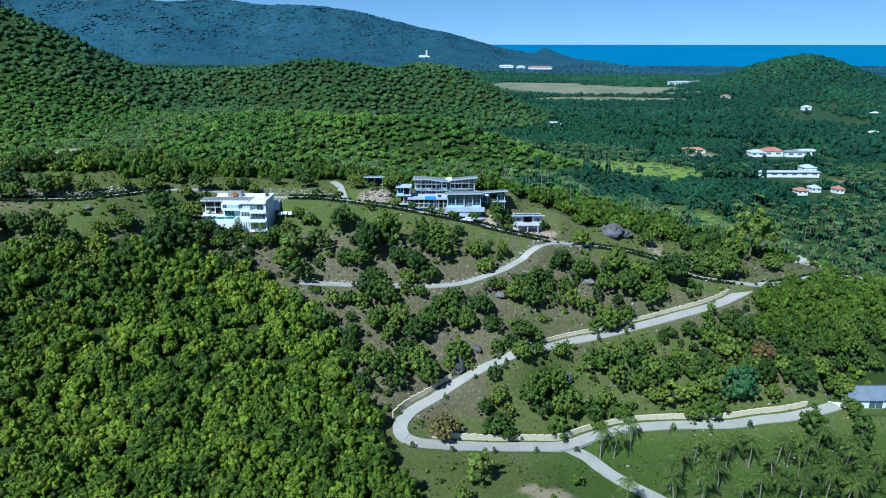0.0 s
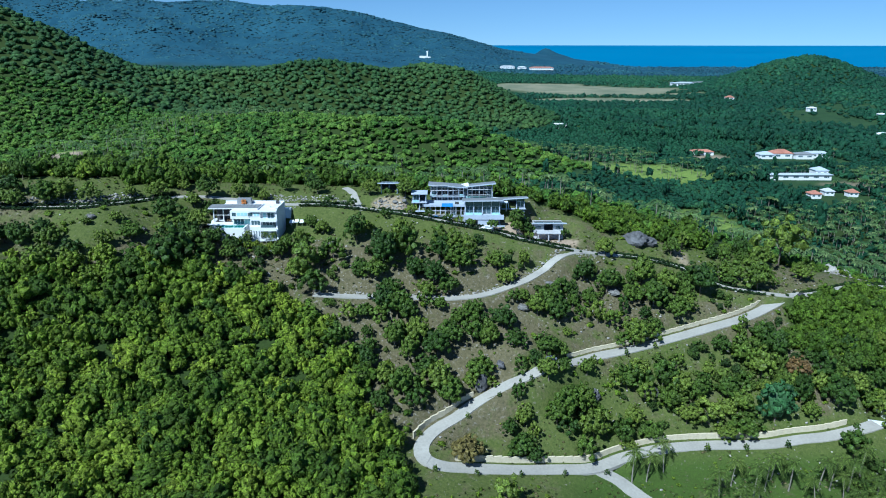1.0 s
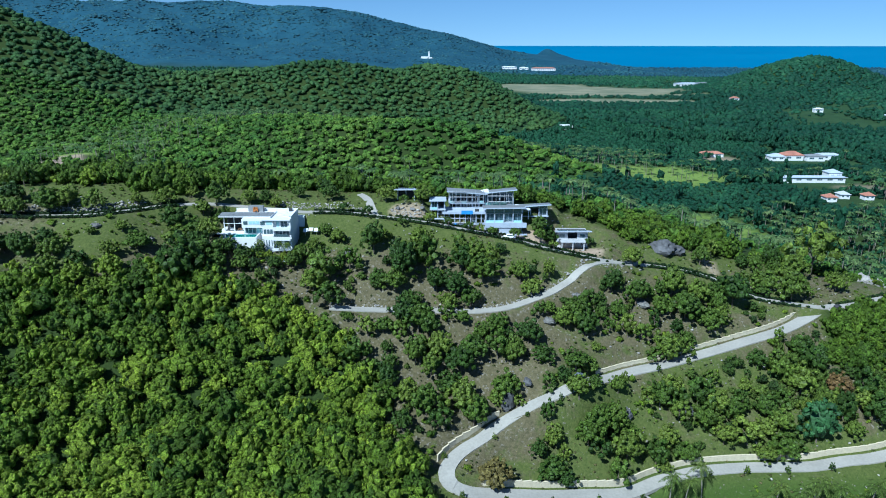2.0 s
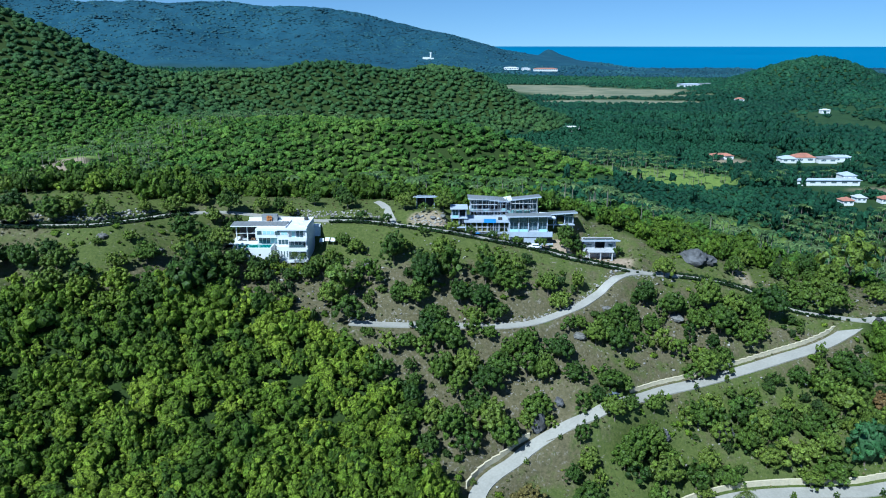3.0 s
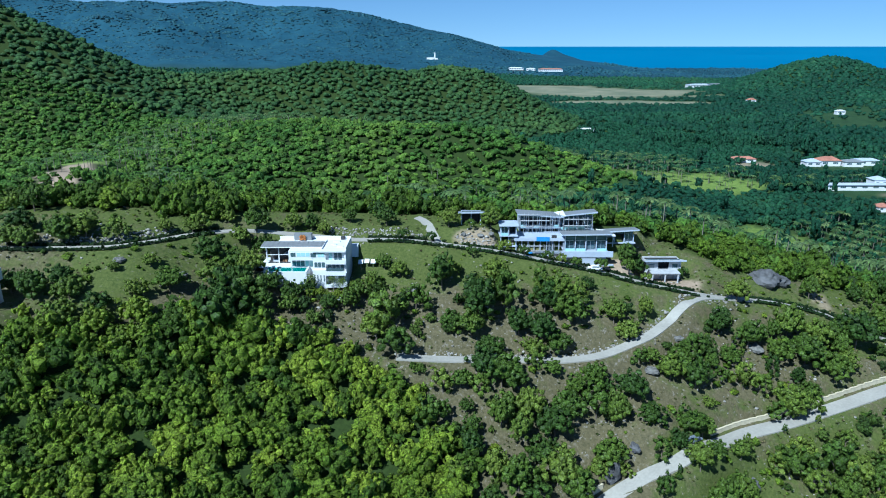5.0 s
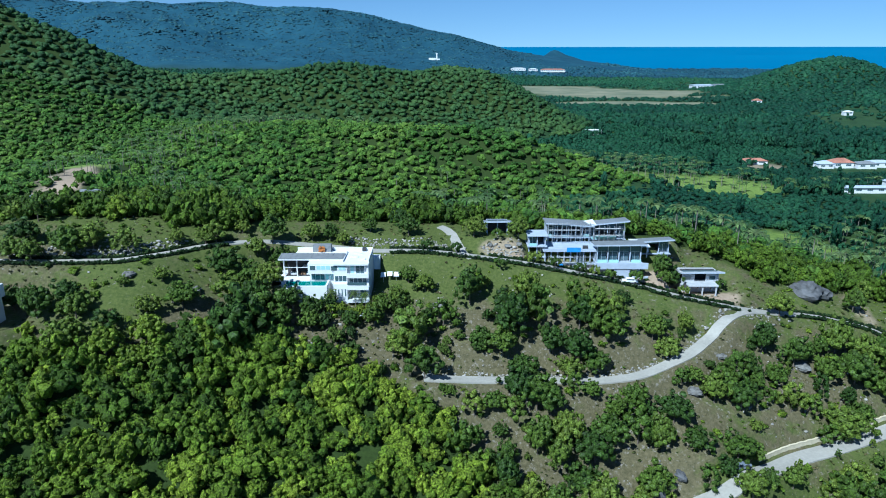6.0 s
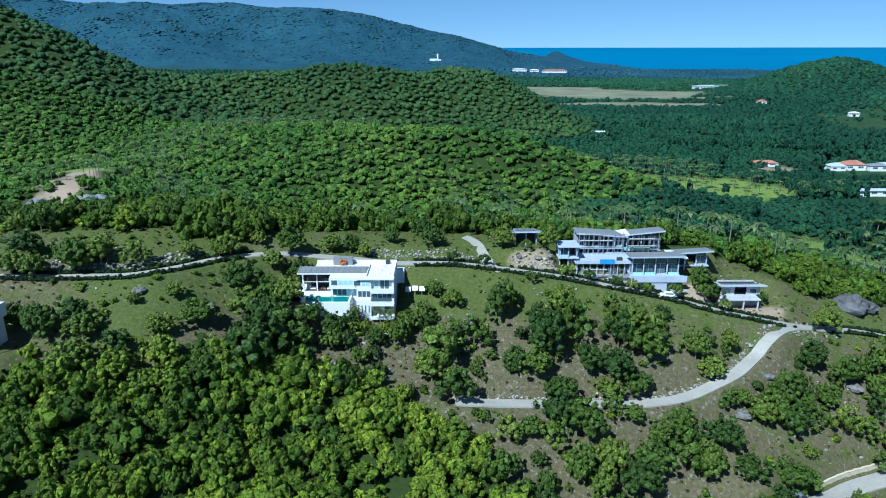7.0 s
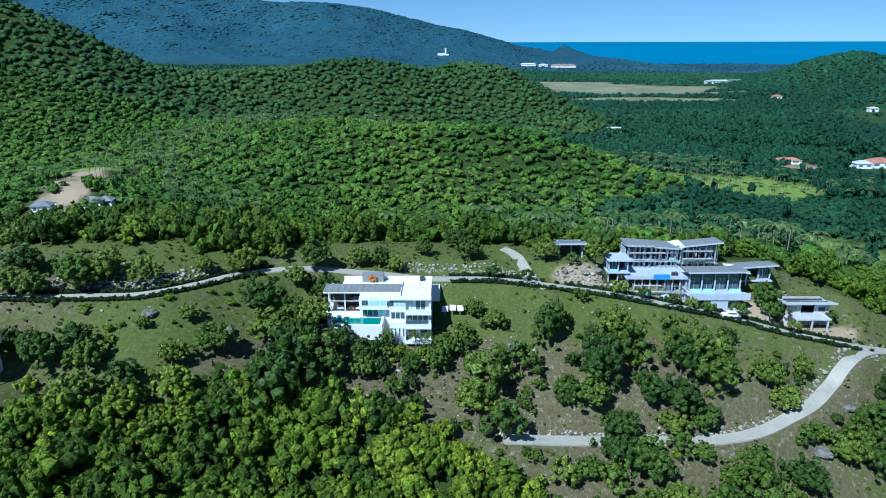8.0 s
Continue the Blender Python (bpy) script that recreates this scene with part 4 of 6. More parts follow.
def plant(kinds, x, y, r, stretch=1.0):
    z = float(land([x], [y])[0])
    k = kinds[rng.integers(0, len(kinds))]
    m = pose(x, y, z - 0.1, rng.uniform(-4, 4), rng.uniform(-4, 4), rng.uniform(0, 360))
    if k.name in used:
        return copy_thing(k, m @ Matrix.Diagonal((r / k.scale.x, r / k.scale.y, r * stretch / k.scale.z, 1)))
    used.add(k.name)
    k.matrix_basis = m @ Matrix.Diagonal((r, r, r * stretch, 1))
    return k


# trees that stand free, by the part of the slope: x, y, crown radius
UPPER_SLOPE = [(-50.4, 210.4, 5.5), (-42.5, 216.1, 3.6), (-35.6, 223.3, 4.1), (-31.2, 228.1, 1.6), (-20.2, 225.1, 3.4), (-25.9, 215.5, 4.9), (-27.8, 210.5, 4.3), (-32.9, 211.2, 3.1), (-18.5, 219.1, 4.0), (-7.9, 227.1, 2.6), (-2.4, 223.6, 3.6), (5.7, 228.1, 2.3), (-15.2, 212.1, 3.9), (-9.4, 211.6, 4.6), (-4.6, 209.9, 3.8), (-12.1, 208.3, 3.4), (-0.8, 216.3, 5.1), (-7.6, 218.2, 4.3), (14.9, 216.5, 3.4), (11.4, 218.5, 3.6), (-52.3, 207.0, 4.7), (-46.9, 202.8, 4.2), (-23.3, 206.5, 3.8)]
BELOW_MIDDLE_ROAD = [(-41.1, 199.2, 1.7), (-35.3, 197.1, 3.3), (-30.9, 198.5, 3.0), (-24.7, 200.6, 4.5), (-20.6, 199.7, 4.9), (-17.3, 199.3, 4.1), (-26.3, 197.7, 3.3), (-11.9, 202.6, 2.6), (-7.3, 202.6, 2.6), (3.0, 202.8, 3.6), (-1.7, 200.7, 3.2), (-4.4, 196.1, 3.9), (2.9, 196.6, 4.3), (-7.9, 192.3, 4.2), (-14.3, 194.5, 3.5), (12.3, 200.5, 3.8), (19.4, 209.8, 2.7), (16.5, 208.7, 2.5), (24.0, 206.6, 3.3), (28.0, 208.7, 3.9), (32.4, 213.8, 3.4), (41.4, 221.5, 3.9), (49.0, 218.8, 3.9), (42.3, 213.6, 2.8), (36.1, 211.1, 2.2), (30.6, 206.1, 3.7), (38.7, 208.7, 2.0)]
ROCKY_SLOPE = [(-38.7, 189.4, 3.5), (-29.6, 193.8, 1.7), (-28.2, 189.1, 2.4), (-21.3, 191.8, 3.5), (-16.8, 190.2, 3.5), (-28.7, 184.9, 3.1), (-23.3, 182.2, 3.0), (-17.9, 180.6, 4.1), (-11.3, 186.9, 3.4), (-8.5, 183.2, 4.8), (-4.7, 181.3, 5.2), (-14.4, 177.9, 4.1), (4.6, 188.0, 4.4), (2.0, 186.4, 2.9), (8.1, 186.3, 2.3), (17.0, 188.5, 3.1), (15.5, 193.6, 3.5), (25.6, 194.5, 4.3), (29.6, 196.1, 3.2), (21.6, 190.2, 2.5), (33.2, 202.6, 1.7), (-24.4, 176.0, 2.8), (-31.6, 180.5, 3.2), (-35.0, 186.6, 2.9)]
EAST_SHOULDER = [(62.4, 224.3, 4.3), (56.8, 216.8, 3.5), (64.9, 217.2, 4.8), (70.6, 223.9, 3.6), (72.4, 214.7, 4.2), (76.0, 216.9, 3.6), (83.2, 225.0, 5.1), (82.5, 229.5, 3.8), (55.4, 204.6, 5.2), (60.4, 205.0, 3.6), (63.4, 209.6, 2.9), (52.4, 203.2, 3.6), (98.4, 235.9, 4.7), (106.1, 230.9, 5.3), (109.1, 243.5, 3.4), (126.1, 239.3, 3.9), (114.1, 233.6, 1.9), (90.7, 235.2, 3.9), (115.2, 247.9, 4.5), (123.5, 252.3, 8.6), (96.4, 232.6, 3.0), (53.8, 222.3, 2.1), (48.4, 208.2, 3.2)]
BETWEEN_ROAD_LEGS = [(24.7, 183.9, 3.6), (29.6, 187.7, 2.6), (30.6, 180.0, 4.2), (35.5, 183.2, 3.5), (26.9, 178.3, 3.6), (35.0, 186.3, 2.6), (37.2, 176.9, 4.7), (33.9, 171.8, 3.9), (30.2, 176.2, 3.6), (39.9, 182.2, 2.6), (16.0, 169.4, 4.2), (17.3, 177.0, 3.4), (12.9, 174.7, 2.5), (19.3, 168.7, 2.8), (50.4, 191.6, 4.4), (54.6, 194.6, 3.9), (46.8, 191.8, 3.4), (46.2, 178.4, 4.3), (50.7, 182.8, 3.4), (61.5, 192.2, 4.5), (67.0, 191.8, 3.9), (62.4, 187.2, 3.3), (55.4, 180.1, 3.4), (67.1, 184.3, 3.3), (47.8, 176.8, 2.4)]
LOWER_TERRACE = [(74.1, 184.5, 5.1), (81.5, 190.8, 3.6), (84.8, 187.0, 4.0), (83.9, 181.4, 5.1), (77.7, 180.8, 3.5), (97.8, 190.5, 3.7), (94.2, 196.7, 4.8), (89.8, 200.4, 4.2), (99.2, 208.4, 4.3), (100.2, 203.0, 4.9), (104.3, 190.7, 3.5), (105.4, 186.2, 2.9), (114.1, 194.5, 3.6), (115.5, 189.7, 5.7), (121.8, 193.0, 3.9), (113.3, 197.1, 3.7), (130.0, 196.6, 4.0), (133.1, 195.2, 3.8), (80.0, 201.5, 1.6), (102.9, 194.1, 2.7), (9.8, 148.1, 3.8), (112.3, 174.1, 4.5), (126.1, 170.9, 3.8), (127.9, 181.3, 3.2), (5.1, 139.1, 2.1), (36.5, 152.8, 1.7)]
WEST_RIDGE = [(-148.9, 222.5, 5.2), (-135.6, 218.7, 5.9), (-143.1, 215.8, 4.0), (-130.7, 221.6, 5.3), (-121.9, 221.4, 3.9), (-112.6, 229.3, 2.9), (-103.8, 233.6, 4.4), (-98.6, 240.0, 3.0), (-98.3, 222.3, 6.2), (-94.9, 215.6, 5.6), (-134.2, 200.5, 4.9), (-128.7, 203.3, 4.5), (-125.1, 200.1, 4.3), (-117.9, 208.8, 1.9), (-110.4, 212.9, 2.9), (-104.1, 208.1, 4.9), (-110.6, 203.1, 3.6), (-90.0, 202.0, 6.3), (-99.8, 199.8, 4.7), (-116.4, 197.6, 4.2), (-124.4, 193.4, 4.9), (-88.5, 213.8, 3.7), (-83.8, 212.3, 4.7), (-106.2, 232.1, 3.5), (-148.6, 216.1, 4.5), (-143.1, 206.5, 4.0), (-92.8, 232.9, 3.8), (-86.8, 233.3, 3.2)]
VILLA_GARDEN = [(-80.4, 217.3, 2.9), (-75.4, 215.7, 2.9), (-71.6, 219.1, 2.1), (-54.7, 222.8, 2.5), (-51.9, 229.3, 2.3), (-57.7, 219.3, 2.7), (-90.4, 219.9, 3.3), (-86.3, 218.6, 3.5), (-59.8, 215.9, 2.9), (-65.5, 214.7, 2.3), (-75.2, 211.5, 2.6), (-82.3, 209.8, 3.3), (-47.2, 226.6, 2.5), (-63.8, 247.5, 2.1), (-52.5, 247.3, 3.0), (-55.6, 253.2, 2.8), (-74.6, 242.8, 2.4), (-70.8, 241.2, 2.1), (-79.5, 241.6, 2.7), (-89.4, 236.8, 3.8)]
SLOPE_TREES = [UPPER_SLOPE, BELOW_MIDDLE_ROAD, ROCKY_SLOPE, EAST_SHOULDER, BETWEEN_ROAD_LEGS, LOWER_TERRACE, WEST_RIDGE]
ROADSIDE_TREES = [(-33.5, 249.0, 3.1), (-20.5, 249.5, 3.2), (-27.0, 246.3, 1.6), (-17.5, 236.1, 2.3), (-0.8, 234.4, 1.7), (3.3, 234.2, 1.7), (11.3, 236.0, 2.3), (20.2, 238.4, 2.4), (24.1, 245.0, 3.6), (20.6, 243.0, 3.2), (38.6, 244.3, 2.0), (-11.3, 236.8, 1.7), (-4.6, 236.1, 1.3), (-38.8, 239.9, 1.7), (-47.2, 239.6, 1.9), (51.7, 234.0, 3.7), (-26.7, 234.0, 1.3), (24.3, 234.4, 1.5)]
YOUNG_TREES = [(-108.0, 198.0, 4.0), (-106.3, 195.1, 3.5), (-116.0, 193.3, 4.0), (-110.4, 193.1, 3.2)]
PALM_PLACES = [(108.0, 156.0), (112.5, 150.0), (99.0, 152.5), (118.5, 165.0), (120.5, 157.0), (93.0, 158.0), (78.5, 162.0), (74.0, 166.0), (62.0, 148.0), (80.5, 148.5), (106.0, 145.0), (120.0, 147.5), (46.1, 165.6), (50.3, 166.1), (56.2, 169.8), (48.2, 145.6), (63.3, 155.0), (67.9, 159.1), (70.0, 149.7), (82.7, 164.3), (86.1, 168.1), (89.0, 163.9), (96.7, 163.2), (100.0, 163.4), (104.5, 162.7), (110.6, 167.5), (114.3, 160.1), (90.5, 150.0), (104.3, 150.6), (72.1, 157.6), (86.2, 150.3), (110.2, 147.9), (116.0, 152.4), (94.9, 147.0), (76.9, 155.7), (100.8, 158.4)]
for x, y, r in VILLA_GARDEN:
    plant(KINDS, x, y, r * 0.98, 1.1)
for x, y, r in [t for rows in SLOPE_TREES for t in rows]:
    by_road = float(road_gap([x], [y])[0]) < 7.5
    low = by_road or x < -90
    r *= 0.8 if x < -90 else 1.0
    plant(KINDS if rng.uniform() < 0.72 else LOOSE, x, y, r * (0.95 if low else 1.04), rng.uniform(0.85, 1.1) if low else rng.uniform(0.95, 1.3))
for x, y, r in ((124, 200, 3.0), (129, 202, 3.4), (134, 200.5, 3.0), (139, 202, 3.6), (145, 200.5, 3.2), (126.5, 206, 3.2), (132, 206.5, 3.6), (138, 207, 3.2), (144, 206, 3.6), (150, 203, 3.4), (120, 196, 2.4), (156, 200, 3.2), (154, 192, 2.6)):
    plant(KINDS, x, y, r, rng.uniform(0.95, 1.3))
taken = [t for rows in SLOPE_TREES for t in rows] + VILLA_GARDEN
for cx, cy, wx, wy, count in ((-12, 200, 26, 10, 24), (45, 214, 18, 9, 22), (88, 214, 16, 9, 18), (66, 189, 26, 8, 60), (40, 180, 14, 6, 20), (100, 196, 14, 8, 20), (0, 222, 22, 5, 8), (18, 180, 8, 6, 6), (-150, 236, 14, 6, 7), (100, 248, 22, 5, 12)):
    for _ in range(count):
        x, y, r = float(rng.normal(cx, wx * 0.6)), float(rng.normal(cy, wy * 0.6)), float(rng.uniform(1.9, 3.4))
        clear_of = all(math.hypot(x - a, y - b) > 0.62 * (r + c) for a, b, c in taken)
        if clear_of and open_slope(np.array([x]), np.array([y]))[0] > 0.6 and road_gap([x], [y])[0] > r * 0.9 and math.hypot(x - 152, y - 262) > 14 and not in_pad(np.array([x]), np.array([y]), r)[0]:
            plant(KINDS if rng.uniform() < 0.6 else LOOSE, x, y, r, rng.uniform(1.0, 1.5))
            taken.append((x, y, r))
for x, y, r in ROADSIDE_TREES:
    plant(UMBRELLA if r < 3 else KINDS, x, y, max(r, 1.8), 1.25 if r < 3 else 1.0)
side_xy = runs["lower"][1][::7]
for (x, y), (x2, y2) in zip(side_xy[6:-2], side_xy[7:]):
    gone = math.hypot(x2 - x, y2 - y)
    nx, ny = -(y2 - y) / gone, (x2 - x) / gone
    nx, ny = (nx, ny) if ny < 0 else (-nx, -ny)
    plant(LOOSE, x + nx * 3.0, y + ny * 3.0, rng.uniform(0.6, 0.95), 1.7)
for x, y, r in YOUNG_TREES:
    plant(BRIGHT, x, y, r)
for x, y, r in [(0.2, 165.5, 4.6), (105.8, 197.5, 4.2)]:
    plant(RUSTY, x, y, r, 0.85)
for x, y, r in [(93.9, 184.9, 5.3)]:
    plant(BLUISH, x, y, r, 1.15)
for kind in [*KINDS, *LOOSE, *BRIGHT, *RUSTY, *BLUISH, *UMBRELLA]:
    if kind.name not in used:
        plant([kind], -60 + 12 * len(used), 270, 3.0)


def palm_kind(label, lean):
    """A coconut palm: ringed curved trunk, crown of drooping pinnate fronds."""
    thing = new("coconut_palm")
    h = 9.4
    rings = []
    vs, fs = [], []
    for i in range(13):
        t = i / 12
        c = Vector((lean * t * t, 0.3 * math.sin(2 * t), h * t - 0.3))
        rr = 0.2 - 0.09 * t + (0.1 if i == 0 else 0) + 0.012 * (i % 2)
        for j in range(7):
            a = 2 * math.pi * j / 7
            vs.append((c.x + rr * math.cos(a), c.y + rr * math.sin(a), c.z))
        if i:
            b = 7 * (i - 1)
            fs += [(b + j, b + (j + 1) % 7, b + 7 + (j + 1) % 7, b + 7 + j) for j in range(7)]
    ob = new("trunk", mesh_of("trunk", vs, fs, PALM_BARK, smooth=True))
    ob.parent = thing
    top = Vector((lean, 0.3 * math.sin(2), h - 0.35))
    vs, fs = [], []
    for i in range(14):
        a, up, l = 2.4 * i, 1.0 - 1.5 * i / 14, rng.uniform(2.9, 3.5)
        c, s = math.cos(a), math.sin(a)
        for side in (-1, 1):
            for j in range(9):
                t0, t1 = (j + 0.3) / 9.5, (j + 0.92) / 9.5
                w = 0.55 * math.sin(math.pi * min(1, 0.12 + t0 * 0.86)) + 0.06
                pts = []
                for t, off in ((t0, 0), (t1, 0), (t1 + 0.1, w), (t0 + 0.1, w)):
                    rad, zz = l * t * math.cos(up * 0.7), l * (t * math.sin(up) - 0.75 * t * t)
                    pts.append((top.x + rad * c - side * off * s, top.y + rad * s + side * off * c, top.z + zz - 0.45 * off))
                b = len(vs)
                vs += pts
                fs.append((b, b + 1, b + 2, b + 3))
    ob = new("fronds", mesh_of("fronds", vs, fs, LEAF_PALM))
    ob.parent = thing
    return tagged(thing, label, "palm", group="coconut palms below the road")


PALMS = [palm_kind("slender coconut palm with drooping fronds on the grass", v) for v in (0.2, 0.9, 1.5)]
for n, (x, y) in enumerate(PALM_PLACES):
    s = rng.uniform(0.9, 1.2)
    m = pose(x, y, float(land([x], [y])[0]) - 0.1, 0, 0, rng.uniform(0, 360))
    if n < 3:
        PALMS[n].matrix_basis = m
    else:
        copy_thing(PALMS[n % 3], m @ Matrix.Diagonal((s, s, s, 1)))
# ------------------------------------------------------------------ buildings


def window_unit(parent, x0, x1, z0, z1, y, glass=None, mullions=1, frame_mat=None):
    """A glazed opening set into a front wall: frame with its panes."""
    w = slab("window", (x0, x1, y - 0.05, y + 0.06, z0, z1), frame_mat or WHITE, parent, "", 0.0)
    step = (x1 - x0) / mullions
    for i in range(mullions):
        slab("pane", (x0 + i * step + 0.07, x0 + (i + 1) * step - 0.07, y - 0.07, y - 0.03, z0 + 0.07, z1 - 0.07), glass or GLASS, w, "", 0.0)
    return w


def villa():
    v = empty_at("villa", -73.0, 222.5, 62.4)
    tagged(v, "white three-storey modern villa with a grey roof and raised pool", "villa")
    # body of the right tower, with recessed balconies
    slab("wall", (2.4, 11.4, 0.6, 11.5, -2.5, 10.0), WHITE, v, "smooth white rendered wall")
    slab("wall", (-4.2, 2.4, 1.8, 11.5, -2.5, 7.2), WHITE, v, "smooth white rendered wall")
    slab("wall", (-4.2, 2.4, 0.0, 11.4, 7.2, 10.0), WHITE, v, "overhanging white upper storey")
    slab("wall", (2.4, 5.9, -0.4, 0.6, -2.5, 10.0), WHITE, v, "smooth white rendered wall")
    slab("wall", (10.9, 11.4, -0.4, 0.6, -2.5, 10.0), WHITE, v, "thin white fin wall")
    slab("wall", (2.4, 5.9, -1.4, -0.4, -2.5, 4.9), WHITE, v, "smooth white rendered wall")
    # balcony slabs and parapets
    for z, deep, rail in ((6.9, -1.6, WHITE), (3.9, -2.2, WHITE), (0.5, -2.4, WHITE)):
        slab("balcony", (5.9, 11.5, deep, 0.6, z - 0.3, z), rail, v, "white concrete balcony slab")
        slab("parapet", (5.9, 11.5, deep, deep + 0.18, z, z + (0.95 if z > 1 else 0.6)), rail, v, "white balcony parapet")
    slab("railing", (6.3, 10.8, -2.25, -2.2, 4.9, 5.7), GLASS, v, "dark glass balcony railing")
    slab("roof_edge", (2.3, 11.5, -1.0, 0.7, 9.8, 10.25), WHITE, v, "white projecting roof edge")
    # windows
    for x0, x1, z0, z1, y, gl, n in (
        (-3.7, -2.2, 8.2, 9.5, 0.0, GLASS, 1), (-2.0, 1.6, 8.3, 9.5, 0.0, GLASS_AQUA, 3), (1.8, 3.4, 8.2, 9.5, -0.4, GLASS, 1), (3.7, 5.6, 8.3, 9.5, -0.4, GLASS_AQUA, 2),
        (-3.8, -0.3, 5.0, 6.9, 1.8, GLASS, 3), (-0.1, 2.0, 5.0, 6.9, 1.8, GLASS_AQUA, 2), (2.7, 5.7, 5.3, 6.9, -0.4, GLASS, 3), (6.6, 7.6, 7.0, 9.3, 0.6, GLASS_AQUA, 1),
        (8.0, 10.2, 7.0, 9.3, 0.6, GLASS, 2), (6.2, 10.7, 4.0, 6.3, 0.6, GLASS, 4), (6.3, 8.0, 0.7, 3.0, 0.6, GLASS, 1), (8.9, 10.6, 0.7, 3.0, 0.6, GLASS, 1), (6.3, 8.2, -2.3, -0.1, 0.6, GLASS, 1), (8.9, 10.6, -2.3, -0.1, 0.6, GLASS, 1),
        (4.2, 5.3, -2.0, 0.3, -1.4, GLASS, 1)):
        window_unit(v, x0, x1, z0, z1, y, gl, n)
    for x in (2.65, 3.5, 4.35, 5.2):
        window_unit(v, x, x + 0.4, 1.6, 3.6, -1.4, GLASS, 1)
    # open living pavilion under the grey roof
    slab("deck", (-13.0, -4.2, 1.4, 10.0, 4.5, 4.9), WHITE, v, "white terrace deck")
    # the open room's shade is put into this wall's near-black colour
    slab("back_wall", (-11.2, -4.2, 9.3, 9.6, 4.9, 9.9), SHADE_AND_BLACK, v, "rear wall of the open living room, coloured dark for shade")
    slab("mezzanine", (-6.6, -4.2, 4.6, 9.3, 7.3, 7.6), WHITE, v, "white mezzanine floor")
    slab("stair_wall", (-8.8, -6.6, 8.6, 9.3, 4.9, 7.6), RAW, v, "grey feature wall")
    for x, y in ((-11.3, 4.6), (-8.0, 4.6), (-11.3, 9.0), (-4.5, 4.6), (-11.9, 6.5)):
        slab("column", (x - 0.14, x + 0.14, y - 0.14, y + 0.14, 4.9, 9.95), WHITE, v, "slim white column")
    slab("beam", (-11.5, -4.2, 4.5, 4.75, 7.35, 7.5), WHITE, v, "thin white beam")
    for i, (x, w) in enumerate(((-10.2, 1.6), (-7.4, 1.2), (-5.9, 1.0))):
        slab("sofa_block", (x, x + w, 6.0, 6.9, 4.9, 5.5), WOODEN if i == 1 else WHITE, v, "low living room furniture")
    bm = bmesh.new()
    rise_z = ((-12.4, 2.9, 9.95), (4.6, 2.9, 9.95), (4.6, 7.0, 10.2), (-12.4, 7.0, 10.2))
    lo = [bm.verts.new(p) for p in rise_z]
    hi = [bm.verts.new((x, y, z + 0.42)) for x, y, z in rise_z]
    bm.faces.new(lo[::-1]), bm.faces.new(hi)
    for i in range(4):
        bm.faces.new((lo[i], lo[(i + 1) % 4], hi[(i + 1) % 4], hi[i]))
    part("roof", bm, GREY_ROOF, v, "grey sheet roof pitched gently to the front")
    slab("fascia", (-12.45, 4.65, 2.82, 2.9, 9.9, 10.2), WHITE, v, "white roof fascia")
    for i in range(13):
        x = -12.0 + i * 1.35
        bm = bmesh.new()
        add_box(bm, x, x + 0.05, -2.0, 2.0, 0.0, 0.07)
        bmesh.ops.transform(bm, matrix=Matrix.Translation((0, 4.95, 10.49)) @ Matrix.Rotation(math.atan2(0.25, 4.1), 4, "X"), verts=bm.verts)
        part("roof_seam", bm, GREY_ROOF, v)
    slab("roof_deck", (-9.0, 4.6, 7.05, 11.3, 9.6, 10.05), WHITE, v, "white flat roof deck")
    # floor sheet and extra wall, near-black to imitate indoor shade
    slab("shade_floor", (-11.2, -4.3, 4.9, 9.2, 4.9, 4.93), SHADE_AND_BLACK, v, "living room floor sheet coloured dark for the shade indoors")
    slab("shade_wall", (-11.1, -4.3, 7.2, 7.35, 4.93, 9.6), SHADE_AND_BLACK, v, "added dark wall that stands for the shade indoors")
    # roof terrace
    for box in ((11.2, 11.4, 0.6, 11.5, 10.0, 10.7), (4.6, 11.4, 11.3, 11.5, 10.0, 10.9), (-9.0, 4.6, 11.3, 11.5, 7.2, 10.9), (4.6, 4.8, 0.7, 9.6, 10.0, 10.4)):
        slab("parapet", box, WHITE, v, "white roof parapet")
    slab("stair_head", (-4.6, 0.3, 9.7, 11.4, 9.9, 12.0), GREY_ROOF, v, "grey rooftop stair enclosure")
    bm = bmesh.new()
    for i in range(40):
        m = Matrix.Translation((-2.2 + rng.uniform(-0.8, 0.8), 9.4 + rng.uniform(-0.2, 0.2), 10.9 + rng.uniform(-0.6, 0.75))) @ Matrix.Diagonal((0.26, 0.22, 0.24, 1))
        bmesh.ops.create_icosphere(bm, subdivisions=1, radius=1.0, matrix=m)
    part("planting", bm, TERRACOTTA, v, "orange flowering shrubs on the roof")
    # closed hatch box, near-black in place of a shaded opening
    slab("hatch", (8.6, 9.6, 10.4, 11.3, 10.0, 11.0), SHADE_AND_BLACK, v, "roof hatch box coloured dark for its shaded opening")
    for x, y in ((6.2, 5.0), (8.4, 3.0), (6.8, 8.0)):
        slab("roof_bench", (x, x + 1.9, y, y + 0.6, 10.0, 10.35), WHITE, v, "low white roof bench")
    # pool
    slab("pool_wall", (-10.6, 1.0, -2.9, -2.5, 1.4, 4.95), WHITE, v, "white pool retaining wall")
    slab("pool_wall", (-10.6, -10.2, -2.5, 1.4, 1.4, 4.95), WHITE, v, "white pool retaining wall")
    slab("pool_wall", (0.5, 1.0, -2.5, 1.8, -2.5, 4.95), WHITE, v, "white pool retaining wall")
